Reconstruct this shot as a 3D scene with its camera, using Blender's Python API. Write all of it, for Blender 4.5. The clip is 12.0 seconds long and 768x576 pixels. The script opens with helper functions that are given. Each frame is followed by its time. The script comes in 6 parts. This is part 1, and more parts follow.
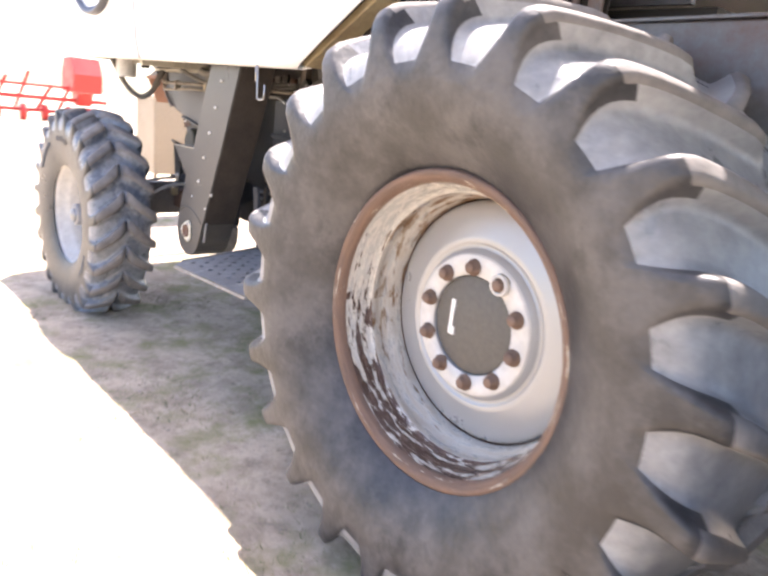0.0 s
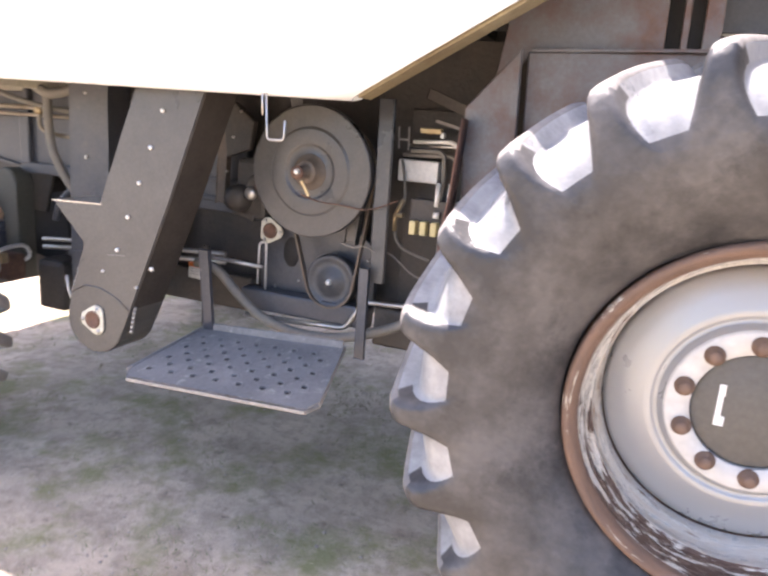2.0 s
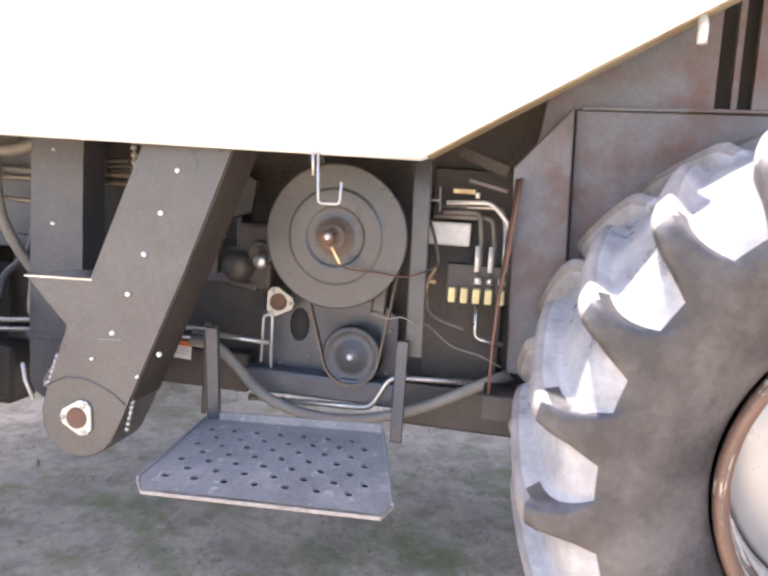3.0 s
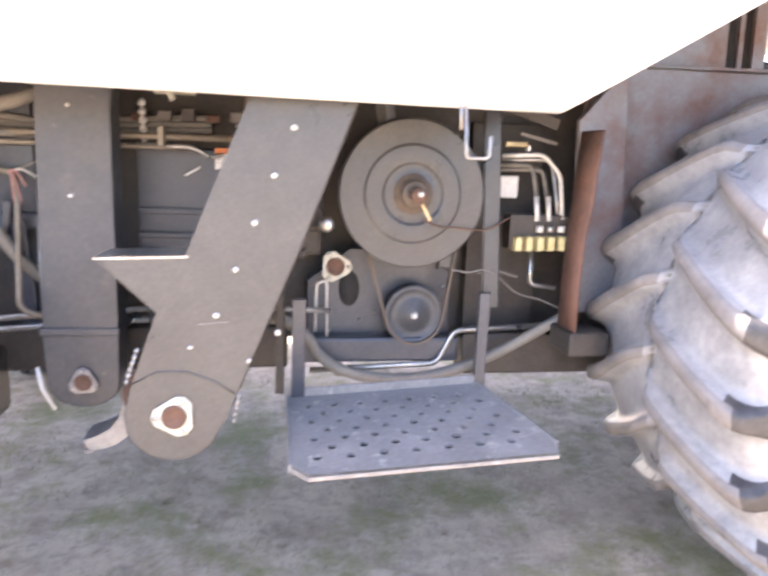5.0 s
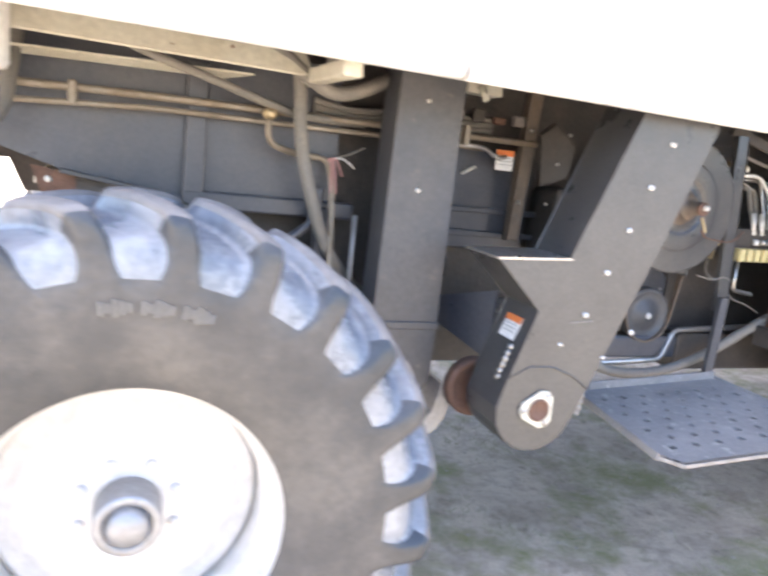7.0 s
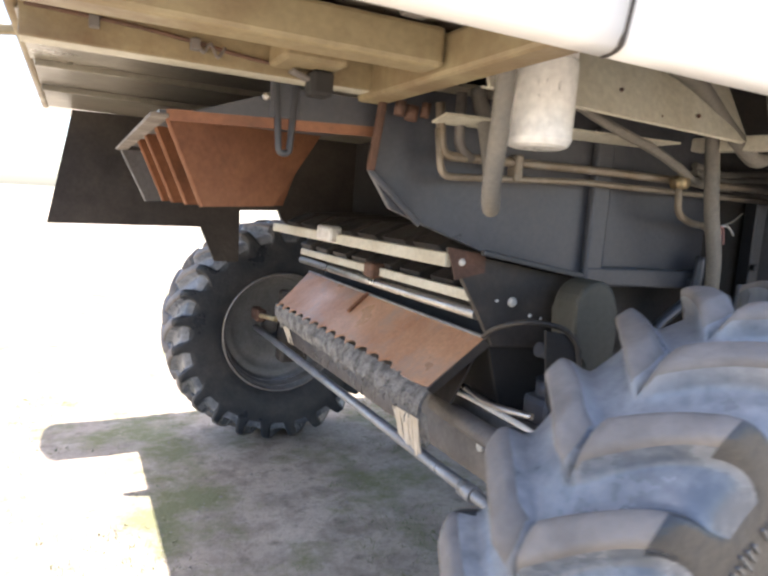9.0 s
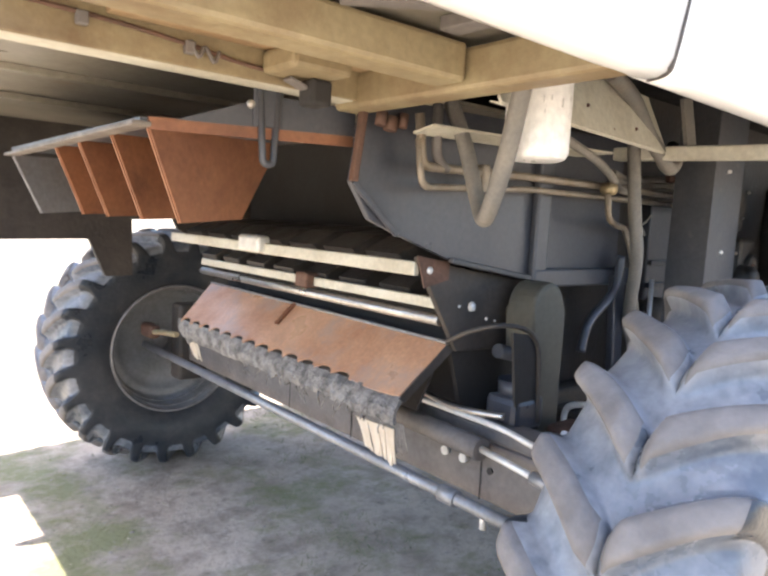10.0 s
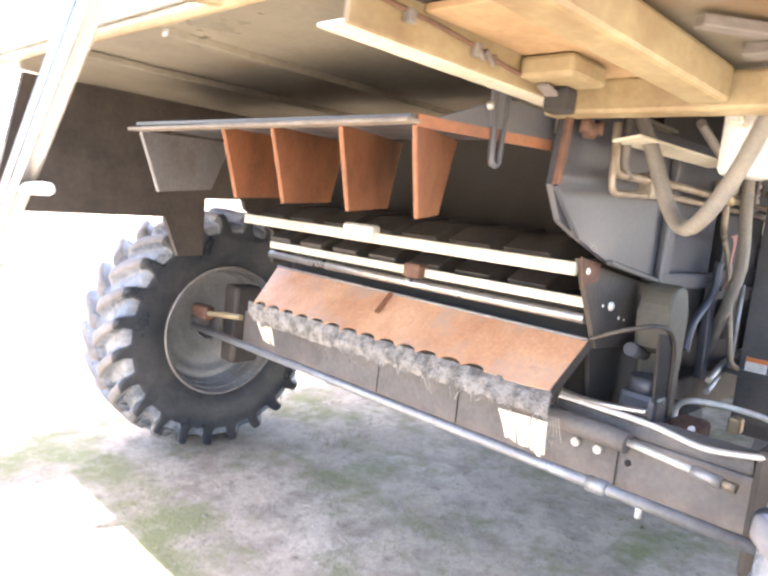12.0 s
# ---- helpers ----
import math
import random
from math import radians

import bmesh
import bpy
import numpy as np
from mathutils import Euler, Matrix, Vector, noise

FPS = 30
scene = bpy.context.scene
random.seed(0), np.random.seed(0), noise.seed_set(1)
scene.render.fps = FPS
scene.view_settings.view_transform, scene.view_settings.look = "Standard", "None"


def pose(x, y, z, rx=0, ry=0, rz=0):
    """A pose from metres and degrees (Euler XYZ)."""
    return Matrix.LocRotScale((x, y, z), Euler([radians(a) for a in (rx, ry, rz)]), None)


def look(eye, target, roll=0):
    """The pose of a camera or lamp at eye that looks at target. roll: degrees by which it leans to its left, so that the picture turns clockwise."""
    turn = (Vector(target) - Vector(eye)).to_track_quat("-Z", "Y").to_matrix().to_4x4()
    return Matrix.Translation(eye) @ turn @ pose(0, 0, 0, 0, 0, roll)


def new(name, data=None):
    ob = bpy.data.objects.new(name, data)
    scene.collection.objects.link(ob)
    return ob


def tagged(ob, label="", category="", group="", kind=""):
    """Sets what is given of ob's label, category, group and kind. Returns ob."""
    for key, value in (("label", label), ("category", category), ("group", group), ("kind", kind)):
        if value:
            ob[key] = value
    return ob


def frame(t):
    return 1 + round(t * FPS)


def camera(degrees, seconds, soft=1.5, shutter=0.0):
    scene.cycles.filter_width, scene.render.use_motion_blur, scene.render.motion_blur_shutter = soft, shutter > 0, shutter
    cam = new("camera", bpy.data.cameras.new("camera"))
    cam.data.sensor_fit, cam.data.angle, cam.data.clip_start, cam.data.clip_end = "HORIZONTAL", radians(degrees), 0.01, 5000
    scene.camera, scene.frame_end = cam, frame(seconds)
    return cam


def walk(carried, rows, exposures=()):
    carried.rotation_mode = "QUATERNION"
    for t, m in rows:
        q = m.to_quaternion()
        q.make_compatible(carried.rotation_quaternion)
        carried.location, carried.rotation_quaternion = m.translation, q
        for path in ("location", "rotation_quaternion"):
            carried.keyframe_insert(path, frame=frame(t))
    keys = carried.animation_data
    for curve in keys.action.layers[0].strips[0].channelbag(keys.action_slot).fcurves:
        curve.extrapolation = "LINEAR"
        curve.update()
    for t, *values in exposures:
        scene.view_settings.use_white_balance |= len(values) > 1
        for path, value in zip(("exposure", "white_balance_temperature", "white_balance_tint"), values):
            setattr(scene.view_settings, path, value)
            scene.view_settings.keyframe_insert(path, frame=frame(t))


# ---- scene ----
cam = camera(60.6, 12.0, soft=2.5, shutter=0.5)
PATH = [
    (0, (1.237, -1.490, 1.416), (-0.198, -0.186, 0.924), 5.70),
    (0.5, (0.872, -1.683, 1.424), (-0.401, -0.198, 1.006), 4.30),
    (1, (0.476, -1.727, 1.431), (-0.684, -0.138, 1.070), 2.20),
    (1.5, (0.088, -1.771, 1.448), (-0.923, -0.075, 1.130), 3.60),
    (2, (-0.283, -1.830, 1.468), (-0.976, -0.007, 1.034), 3.40),
    (2.5, (-0.594, -1.726, 1.470), (-1.143, 0.159, 1.090), 1.20),
    (3, (-0.885, -1.752, 1.466), (-1.263, 0.193, 1.206), 2.80),
    (4.8, (-1.843, -1.736, 1.412), (-1.535, 0.215, 1.097), 0.95),
    (5, (-1.984, -1.754, 1.421), (-1.654, 0.186, 1.063), 0.84),
    (5.5, (-2.306, -1.694, 1.390), (-1.939, 0.232, 0.994), 3.73),
    (6, (-2.628, -1.566, 1.406), (-2.185, 0.345, 1.017), 2.91),
    (6.5, (-3.048, -1.557, 1.398), (-2.534, 0.343, 1.041), 2.48),
    (7, (-3.434, -1.477, 1.409), (-2.734, 0.358, 1.028), 5.12),
    (7.5, (-3.819, -1.275, 1.460), (-3.122, 0.580, 1.190), 4.02),
    (7.7, (-3.964, -1.222, 1.448), (-3.286, 0.647, 1.231), 5.32),
    (9.3, (-4.785, -0.675, 1.405), (-3.816, 1.055, 1.147), 1.61),
    (9.5, (-4.861, -0.634, 1.402), (-3.784, 1.036, 1.171), 0.67),
    (10, (-4.957, -0.541, 1.422), (-3.682, 0.983, 1.190), 2.18),
    (10.5, (-4.945, -0.415, 1.412), (-3.641, 1.082, 1.171), 2.97),
    (11, (-5.017, -0.338, 1.401), (-3.748, 1.191, 1.169), 4.89),
    (11.5, (-5.235, -0.263, 1.409), (-3.908, 1.216, 1.187), 2.86),
    (12, (-5.460, -0.132, 1.419), (-4.039, 1.249, 1.148), 5.31),
]
walk(cam, [(t, look(e, g, r)) for t, e, g, r in PATH], exposures=[(0.0, 2.2, 6950, 19), (1.0, 1.9, 6950, 20), (1.5, 1.9, 6900, 20), (2.0, 2.28, 6900, 21), (3.0, 2.6, 6900, 20), (5.0, 2.97, 6900, 22), (6.0, 2.75, 6600, 17), (7.0, 2.78, 6450, 14), (7.5, 2.5, 6350, 14), (9.5, 1.6, 6350, 12), (10.0, 2.13, 6400, 12), (10.5, 2.55, 6450, 12), (11.0, 2.75, 6450, 12), (11.5, 2.84, 6550, 13), (12.0, 3.12, 6600, 15)])

# ---- sky and sun ----
SUN = Vector((-0.25, 0.17, 1.0)).normalized()
world = bpy.data.worlds.new("sky")
scene.world = world
world.use_nodes = True
nt = world.node_tree
sky = nt.nodes.new("ShaderNodeTexSky")
sky.sky_type = "NISHITA"
sky.sun_disc = False
sky.sun_elevation = math.asin(SUN.z)
sky.sun_rotation = math.atan2(SUN.x, SUN.y)
sky.altitude, sky.air_density, sky.dust_density = 200, 1.0, 2.0
nt.links.new(sky.outputs[0], nt.nodes["Background"].inputs[0])
nt.nodes["Background"].inputs[1].default_value = 0.15
lamp = bpy.data.lights.new("sun", "SUN")
lamp.energy, lamp.angle, lamp.color = 4.5, radians(0.53), (1.0, 0.98, 0.95)
sun = new("sun", lamp)
sun.matrix_world = look(SUN * 30, (0, 0, 0))


# ---- materials ----
def material(name, base, dirt=None, rough=0.5, metal=0.0, amount=0.5, scale=5.0, bump=0.15, fine=60.0, rust=None, rust_at=0.62, rust_scale=9.0, rust_soft=0.06, coat=0.0, wrap=None, gather=None, spread=(0.35, 0.68)):
    """Base colour broken up by dirt at one scale and grain at another; rust, where given, in ragged patches.
    wrap stretches the pattern along a turned part."""
    m = bpy.data.materials.new(name)
    m.use_nodes = True
    n, l = m.node_tree.nodes, m.node_tree.links
    b = n["Principled BSDF"]
    tc = n.new("ShaderNodeTexCoord")
    place = tc.outputs["Object"]
    if wrap:
        mp = n.new("ShaderNodeMapping")
        mp.inputs["Scale"].default_value = wrap
        l.new(tc.outputs["UV"], mp.inputs["Vector"])
        place = mp.outputs[0]
    big, small = n.new("ShaderNodeTexNoise"), n.new("ShaderNodeTexNoise")
    big.inputs["Scale"].default_value, big.inputs["Detail"].default_value = scale, 5
    big.inputs["Roughness"].default_value = 0.65
    small.inputs["Scale"].default_value, small.inputs["Detail"].default_value = fine, 4
    for k in (big, small):
        l.new(place, k.inputs["Vector"])
    ramp = n.new("ShaderNodeMapRange")
    ramp.inputs[1].default_value, ramp.inputs[2].default_value = spread
    ramp.inputs[4].default_value = amount
    l.new(big.outputs["Fac"], ramp.inputs[0])
    mix = n.new("ShaderNodeMix")
    mix.data_type = "RGBA"
    mix.inputs[6].default_value = (*base, 1)
    mix.inputs[7].default_value = (*(dirt or tuple(c * 0.7 for c in base)), 1)
    l.new(ramp.outputs[0], mix.inputs[0])
    grain = n.new("ShaderNodeMix")
    grain.data_type, grain.blend_type = "RGBA", "MULTIPLY"
    grain.inputs[0].default_value = 0.32 if fine > 20 else 0.05
    gr = n.new("ShaderNodeMapRange")
    gr.inputs[1].default_value, gr.inputs[2].default_value, gr.inputs[3].default_value, gr.inputs[4].default_value = 0.3, 0.7, 0.6, 1.25
    l.new(small.outputs["Fac"], gr.inputs[0])
    l.new(mix.outputs[2], grain.inputs[6])
    l.new(gr.outputs[0], grain.inputs[7])
    out = grain.outputs[2]
    rr = n.new("ShaderNodeMapRange")
    rr.inputs[1].default_value, rr.inputs[2].default_value = 0.3, 0.7
    rr.inputs[3].default_value, rr.inputs[4].default_value = max(0.05, rough - 0.12), min(1.0, rough + 0.15)
    l.new(big.outputs["Fac"], rr.inputs[0])
    l.new(rr.outputs[0], b.inputs["Roughness"])
    b.inputs["Metallic"].default_value = metal
    if rust:
        rn = n.new("ShaderNodeTexNoise")
        rn.inputs["Scale"].default_value, rn.inputs["Detail"].default_value, rn.inputs["Roughness"].default_value = rust_scale, 8, 0.7
        l.new(place, rn.inputs["Vector"])
        rm = n.new("ShaderNodeMapRange")
        rm.inputs[1].default_value, rm.inputs[2].default_value = rust_at - rust_soft, rust_at + rust_soft
        worn = rn.outputs["Fac"]
        if gather:                                    # more rust round one angle of a turned part
            split, turn, cosine, gain = n.new("ShaderNodeSeparateXYZ"), n.new("ShaderNodeMath"), n.new("ShaderNodeMath"), n.new("ShaderNodeMath")
            l.new(tc.outputs["UV"], split.inputs[0])
            turn.operation, cosine.operation, gain.operation = "MULTIPLY_ADD", "COSINE", "MULTIPLY_ADD"
            turn.inputs[1].default_value, turn.inputs[2].default_value = 2.5, -radians(gather[0])
            l.new(split.outputs[0], turn.inputs[0])
            l.new(turn.outputs[0], cosine.inputs[0])
            l.new(cosine.outputs[0], gain.inputs[0])
            gain.inputs[1].default_value = gather[1]
            l.new(worn, gain.inputs[2])
            worn = gain.outputs[0]
        l.new(worn, rm.inputs[0])
        rc = n.new("ShaderNodeMix")
        rc.data_type = "RGBA"
        rc.inputs[6].default_value = (*rust, 1)
        rc.inputs[7].default_value = (*tuple(c * 0.45 for c in rust), 1)
        l.new(small.outputs["Fac"], rc.inputs[0])
        fin = n.new("ShaderNodeMix")
        fin.data_type = "RGBA"
        l.new(rm.outputs[0], fin.inputs[0])
        l.new(out, fin.inputs[6])
        l.new(rc.outputs[2], fin.inputs[7])
        out = fin.outputs[2]
    l.new(out, b.inputs["Base Color"])
    if bump:
        bp = n.new("ShaderNodeBump")
        bp.inputs["Strength"].default_value, bp.inputs["Distance"].default_value = bump, 0.01
        l.new(small.outputs["Fac"], bp.inputs["Height"])
        l.new(bp.outputs[0], b.inputs["Normal"])
    b.inputs["Coat Weight"].default_value = coat
    return m


M = {}
M["white"] = material("white_paint", (0.84, 0.83, 0.81), (0.76, 0.745, 0.70), 0.35, amount=0.12, scale=1.0, bump=0.0, fine=4, coat=0.2)
M["cream"] = material("cream_paint", (0.335, 0.274, 0.160), (0.235, 0.180, 0.100), 0.5, amount=0.95, scale=3, rust=(0.20, 0.118, 0.058), rust_at=0.585, rust_scale=3.2, rust_soft=0.12)
M["cream_sheet"] = material("cream_galvanised_sheet", (0.27, 0.245, 0.195), (0.165, 0.148, 0.12), 0.38, 0.3, amount=0.9, scale=1.2, bump=0.05, rust=(0.28, 0.165, 0.075), rust_at=0.64, rust_scale=1.6, rust_soft=0.08)
M["rubber"] = material("dusty_rubber", (0.022, 0.022, 0.025), (0.092, 0.085, 0.083), 0.45, amount=1.0, scale=3.6, bump=0.25, fine=45, rust=(0.034, 0.033, 0.035), rust_at=0.565, rust_scale=4.0, rust_soft=0.07, spread=(0.38, 0.60))
M["rubber_old"] = material("rear_rubber", (0.026, 0.031, 0.039), (0.088, 0.083, 0.079), 0.36, amount=1.0, scale=3.4, bump=0.25, fine=50, rust=(0.040, 0.046, 0.054), rust_at=0.55, rust_scale=4.2, rust_soft=0.10, spread=(0.38, 0.64))
M["tread_dust"] = material("dusty_worn_lug", (0.140, 0.128, 0.121), (0.255, 0.232, 0.217), 0.72, amount=0.95, scale=7, bump=0.35, fine=36)
# blue tint and pale tone paint the sky's reflection into the groove rubber
M["groove"] = material("sky_sheen_groove_rubber", (0.125, 0.140, 0.165), (0.295, 0.300, 0.313), 0.28, amount=0.9, scale=5, bump=0.12, fine=40, spread=(0.38, 0.64))
# dust colour paled further, with the grooves' sheen painted in
M["groove_dust_sheen"] = material("dusty_sheen_groove_rubber", (0.20, 0.202, 0.210), (0.36, 0.355, 0.35), 0.34, amount=0.85, scale=7, bump=0.15, fine=40, spread=(0.38, 0.64))
M["silver"] = material("silver_wheel_paint", (0.37, 0.375, 0.38), (0.30, 0.295, 0.29), 0.32, 0.35, amount=0.5, scale=3, bump=0.0, fine=12, rust=(0.33, 0.25, 0.17), rust_at=0.72, rust_scale=5)
M["flaking"] = material("flaking_rim_paint", (0.66, 0.645, 0.61), (0.50, 0.45, 0.37), 0.25, 0.25, amount=0.7, scale=6, rust=(0.135, 0.085, 0.068), rust_at=0.55, rust_scale=3.4, rust_soft=0.012, bump=0.2, wrap=(2.6, 13.0, 1.0), gather=(-95, 0.10))
M["rim_pale"] = material("stained_rim_paint", (0.60, 0.59, 0.57), (0.43, 0.36, 0.27), 0.3, 0.25, amount=0.75, scale=5, rust=(0.26, 0.145, 0.07), rust_at=0.585, rust_scale=3.4, rust_soft=0.04, bump=0.15, wrap=(2.2, 11.0, 1.0), gather=(112, 0.075))
M["rust_rim"] = material("rusty_flange", (0.185, 0.108, 0.074), (0.125, 0.083, 0.064), 0.55, 0.1, amount=0.9, scale=5, rust=(0.70, 0.63, 0.52), rust_at=0.615, rust_scale=4, rust_soft=0.015, bump=0.4, wrap=(1.5, 9.0, 1.0))
M["fender"] = material("rust_streaked_fender", (0.150, 0.157, 0.175), (0.185, 0.178, 0.176), 0.42, 0.1, amount=0.7, scale=3, bump=0.1, rust=(0.170, 0.092, 0.066), rust_at=0.55, rust_scale=2.2, rust_soft=0.09)
# darker grey than the near wheel's white, for the far wheel
M["rim_far"] = material("grey_far_rim", (0.30, 0.295, 0.29), (0.19, 0.18, 0.165), 0.4, 0.3, amount=0.8, scale=5, bump=0.1)
M["tan"] = material("tan_sheet_metal", (0.37, 0.295, 0.215), (0.31, 0.245, 0.175), 0.5, amount=0.6, scale=1.5, bump=0.02)
M["wall_dust"] = material("dark_brown_sheet", (0.052, 0.041, 0.032), (0.026, 0.021, 0.018), 0.8, amount=0.9, scale=3, bump=0.2)
M["rim_white"] = material("white_wheel_paint", (0.56, 0.545, 0.525), (0.46, 0.44, 0.41), 0.4, amount=0.5, scale=3, bump=0.03, fine=30)
M["grey"] = material("dusty_grey_paint", (0.045, 0.046, 0.050), (0.090, 0.084, 0.076), 0.32, 0.05, amount=0.95, scale=2.6, bump=0.06, fine=90, rust=(0.14, 0.13, 0.12), rust_at=0.69, rust_scale=14, rust_soft=0.05)
M["dark"] = material("dark_blue_grey_paint", (0.053, 0.058, 0.074), (0.100, 0.099, 0.103), 0.38, 0.1, amount=0.85, scale=3, bump=0.06, fine=70)
M["black"] = material("oily_black_steel", (0.040, 0.035, 0.032), (0.085, 0.071, 0.059), 0.55, 0.1, amount=0.8, scale=9, bump=0.3, fine=50)
# near-black: the shade of recesses, holes and undersides is put into this colour
M["soot"] = material("painted_recess_shade", (0.023, 0.021, 0.020), (0.038, 0.033, 0.029), 0.8, amount=0.6, scale=5, bump=0.1)
M["plate"] = material("olive_hub_cover", (0.095, 0.088, 0.078), (0.125, 0.112, 0.095), 0.6, amount=0.6, scale=7, bump=0.05)
M["olive"] = material("olive_paint", (0.072, 0.069, 0.054), (0.100, 0.094, 0.075), 0.55, amount=0.7, scale=6, bump=0.06)
M["rust"] = material("orange_worn_steel", (0.37, 0.165, 0.082), (0.20, 0.085, 0.048), 0.42, 0.2, amount=0.95, scale=3.2, bump=0.1, fine=70, rust=(0.16, 0.088, 0.058), rust_at=0.60, rust_scale=3.5, rust_soft=0.10)
M["fin_edge"] = material("worn_fin_edge", (0.33, 0.165, 0.09), (0.24, 0.105, 0.058), 0.5, 0.2, amount=0.9, scale=14, bump=0.1)
M["rust_pale"] = material("worn_orange_chopper_paint", (0.72, 0.42, 0.25), (0.50, 0.24, 0.125), 0.34, 0.1, amount=0.95, scale=3.2, bump=0.1, fine=80, rust=(0.55, 0.44, 0.38), rust_at=0.60, rust_scale=4, rust_soft=0.12)
M["sill"] = material("pale_dusty_sill_paint", (0.60, 0.575, 0.475), (0.46, 0.415, 0.315), 0.5, amount=0.8, scale=5, bump=0.1, rust=(0.27, 0.15, 0.07), rust_at=0.70, rust_scale=6, rust_soft=0.06)
M["rust_dark"] = material("brown_rust", (0.155, 0.080, 0.052), (0.090, 0.055, 0.042), 0.75, 0.1, amount=0.9, scale=14, bump=0.4)
M["nut"] = material("dusty_rusted_nut", (0.195, 0.122, 0.088), (0.13, 0.085, 0.065), 0.65, 0.1, amount=0.8, scale=30, bump=0.3)
M["zinc"] = material("galvanised_steel", (0.52, 0.50, 0.47), (0.34, 0.31, 0.27), 0.34, 0.85, amount=0.7, scale=9, bump=0.05)
M["bolt"] = material("bright_bolt", (0.72, 0.70, 0.66), (0.55, 0.52, 0.47), 0.4, 0.3, amount=0.5, scale=20, bump=0.05)
M["brass"] = material("brass", (0.45, 0.36, 0.22), (0.30, 0.21, 0.11), 0.4, 0.7, amount=0.6, scale=15, bump=0.05)
M["hose"] = material("weathered_hose", (0.155, 0.145, 0.130), (0.23, 0.205, 0.170), 0.65, amount=0.8, scale=12, bump=0.2, fine=120)
M["axle"] = material("dusty_brown_axle", (0.185, 0.165, 0.150), (0.125, 0.112, 0.104), 0.6, 0.05, amount=0.8, scale=7, bump=0.15)
M["steel"] = material("worn_blue_steel", (0.32, 0.325, 0.34), (0.22, 0.205, 0.19), 0.38, 0.4, amount=0.7, scale=6, bump=0.08)
M["tread"] = material("worn_step_plate", (0.205, 0.199, 0.200), (0.300, 0.284, 0.274), 0.46, 0.2, amount=0.9, scale=8, bump=0.2, rust=(0.52, 0.49, 0.46), rust_at=0.605, rust_scale=22, rust_soft=0.03)
M["edge"] = material("scuffed_edge", (0.32, 0.30, 0.285), (0.19, 0.17, 0.16), 0.5, 0.3, amount=0.8, scale=20, bump=0.1)
M["fibre"] = material("brush_fibre", (0.62, 0.54, 0.43), (0.44, 0.36, 0.26), 0.7, amount=0.8, scale=30, bump=0.2)
M["chaff"] = material("matted_chaff", (0.30, 0.275, 0.245), (0.12, 0.11, 0.10), 0.9, amount=0.95, scale=24, bump=0.9, fine=140, spread=(0.40, 0.62))
M["filter"] = material("white_filter", (0.82, 0.80, 0.76), (0.75, 0.72, 0.66), 0.35, amount=0.4, scale=9, bump=0.02)
M["yellow"] = material("yellow_coil", (0.62, 0.53, 0.27), (0.46, 0.38, 0.18), 0.5, amount=0.6, scale=20, bump=0.03)
M["label_white"] = material("label_paper", (0.78, 0.77, 0.74), (0.66, 0.63, 0.58), 0.5, amount=0.4, scale=30, bump=0)
M["label_orange"] = material("label_orange", (0.72, 0.20, 0.05), (0.60, 0.18, 0.06), 0.5, amount=0.4, scale=30, bump=0)
M["label_grey"] = material("label_print", (0.30, 0.29, 0.28), None, 0.5, amount=0.4, scale=30, bump=0)
M["red"] = material("red_paint", (0.55, 0.035, 0.03), (0.40, 0.05, 0.04), 0.4, amount=0.5, scale=3, bump=0.03)
M["upright"] = material("streaked_dark_elevator_paint", (0.050, 0.053, 0.062), (0.098, 0.094, 0.092), 0.42, 0.1, amount=0.9, scale=4, bump=0.06, fine=70, rust=(0.16, 0.15, 0.14), rust_at=0.68, rust_scale=12, rust_soft=0.06)
M["strut"] = material("red_brown_rust", (0.200, 0.098, 0.066), (0.115, 0.068, 0.054), 0.7, 0.1, amount=0.9, scale=9, bump=0.3)
M["print"] = material("faint_print", (0.46, 0.45, 0.43), (0.55, 0.53, 0.50), 0.5, amount=0.6, scale=60, bump=0.0)
M["pipe"] = material("dull_tan_pipe", (0.29, 0.25, 0.20), (0.20, 0.15, 0.10), 0.45, 0.3, amount=0.9, scale=9, bump=0.05)
M["pipe_dull"] = material("dusty_brown_iron", (0.120, 0.098, 0.080), (0.17, 0.125, 0.09), 0.6, 0.2, amount=0.8, scale=14, bump=0.2)
M["letter"] = material("scuffed_letter", (0.20, 0.195, 0.185), (0.14, 0.13, 0.12), 0.6, amount=0.6, scale=30, bump=0.1)
M["fin_rail"] = material("dull_tan_rail", (0.21, 0.18, 0.15), (0.12, 0.098, 0.08), 0.6, 0.1, amount=0.9, scale=9, bump=0.2)
M["tan_rust"] = material("tan_rust_stained_sheet", (0.40, 0.285, 0.165), (0.27, 0.165, 0.085), 0.55, amount=0.9, scale=2.5, bump=0.05)
M["wire_pink"] = material("pink_wire", (0.50, 0.26, 0.24), (0.36, 0.2, 0.18), 0.6, amount=0.5, scale=30, bump=0)


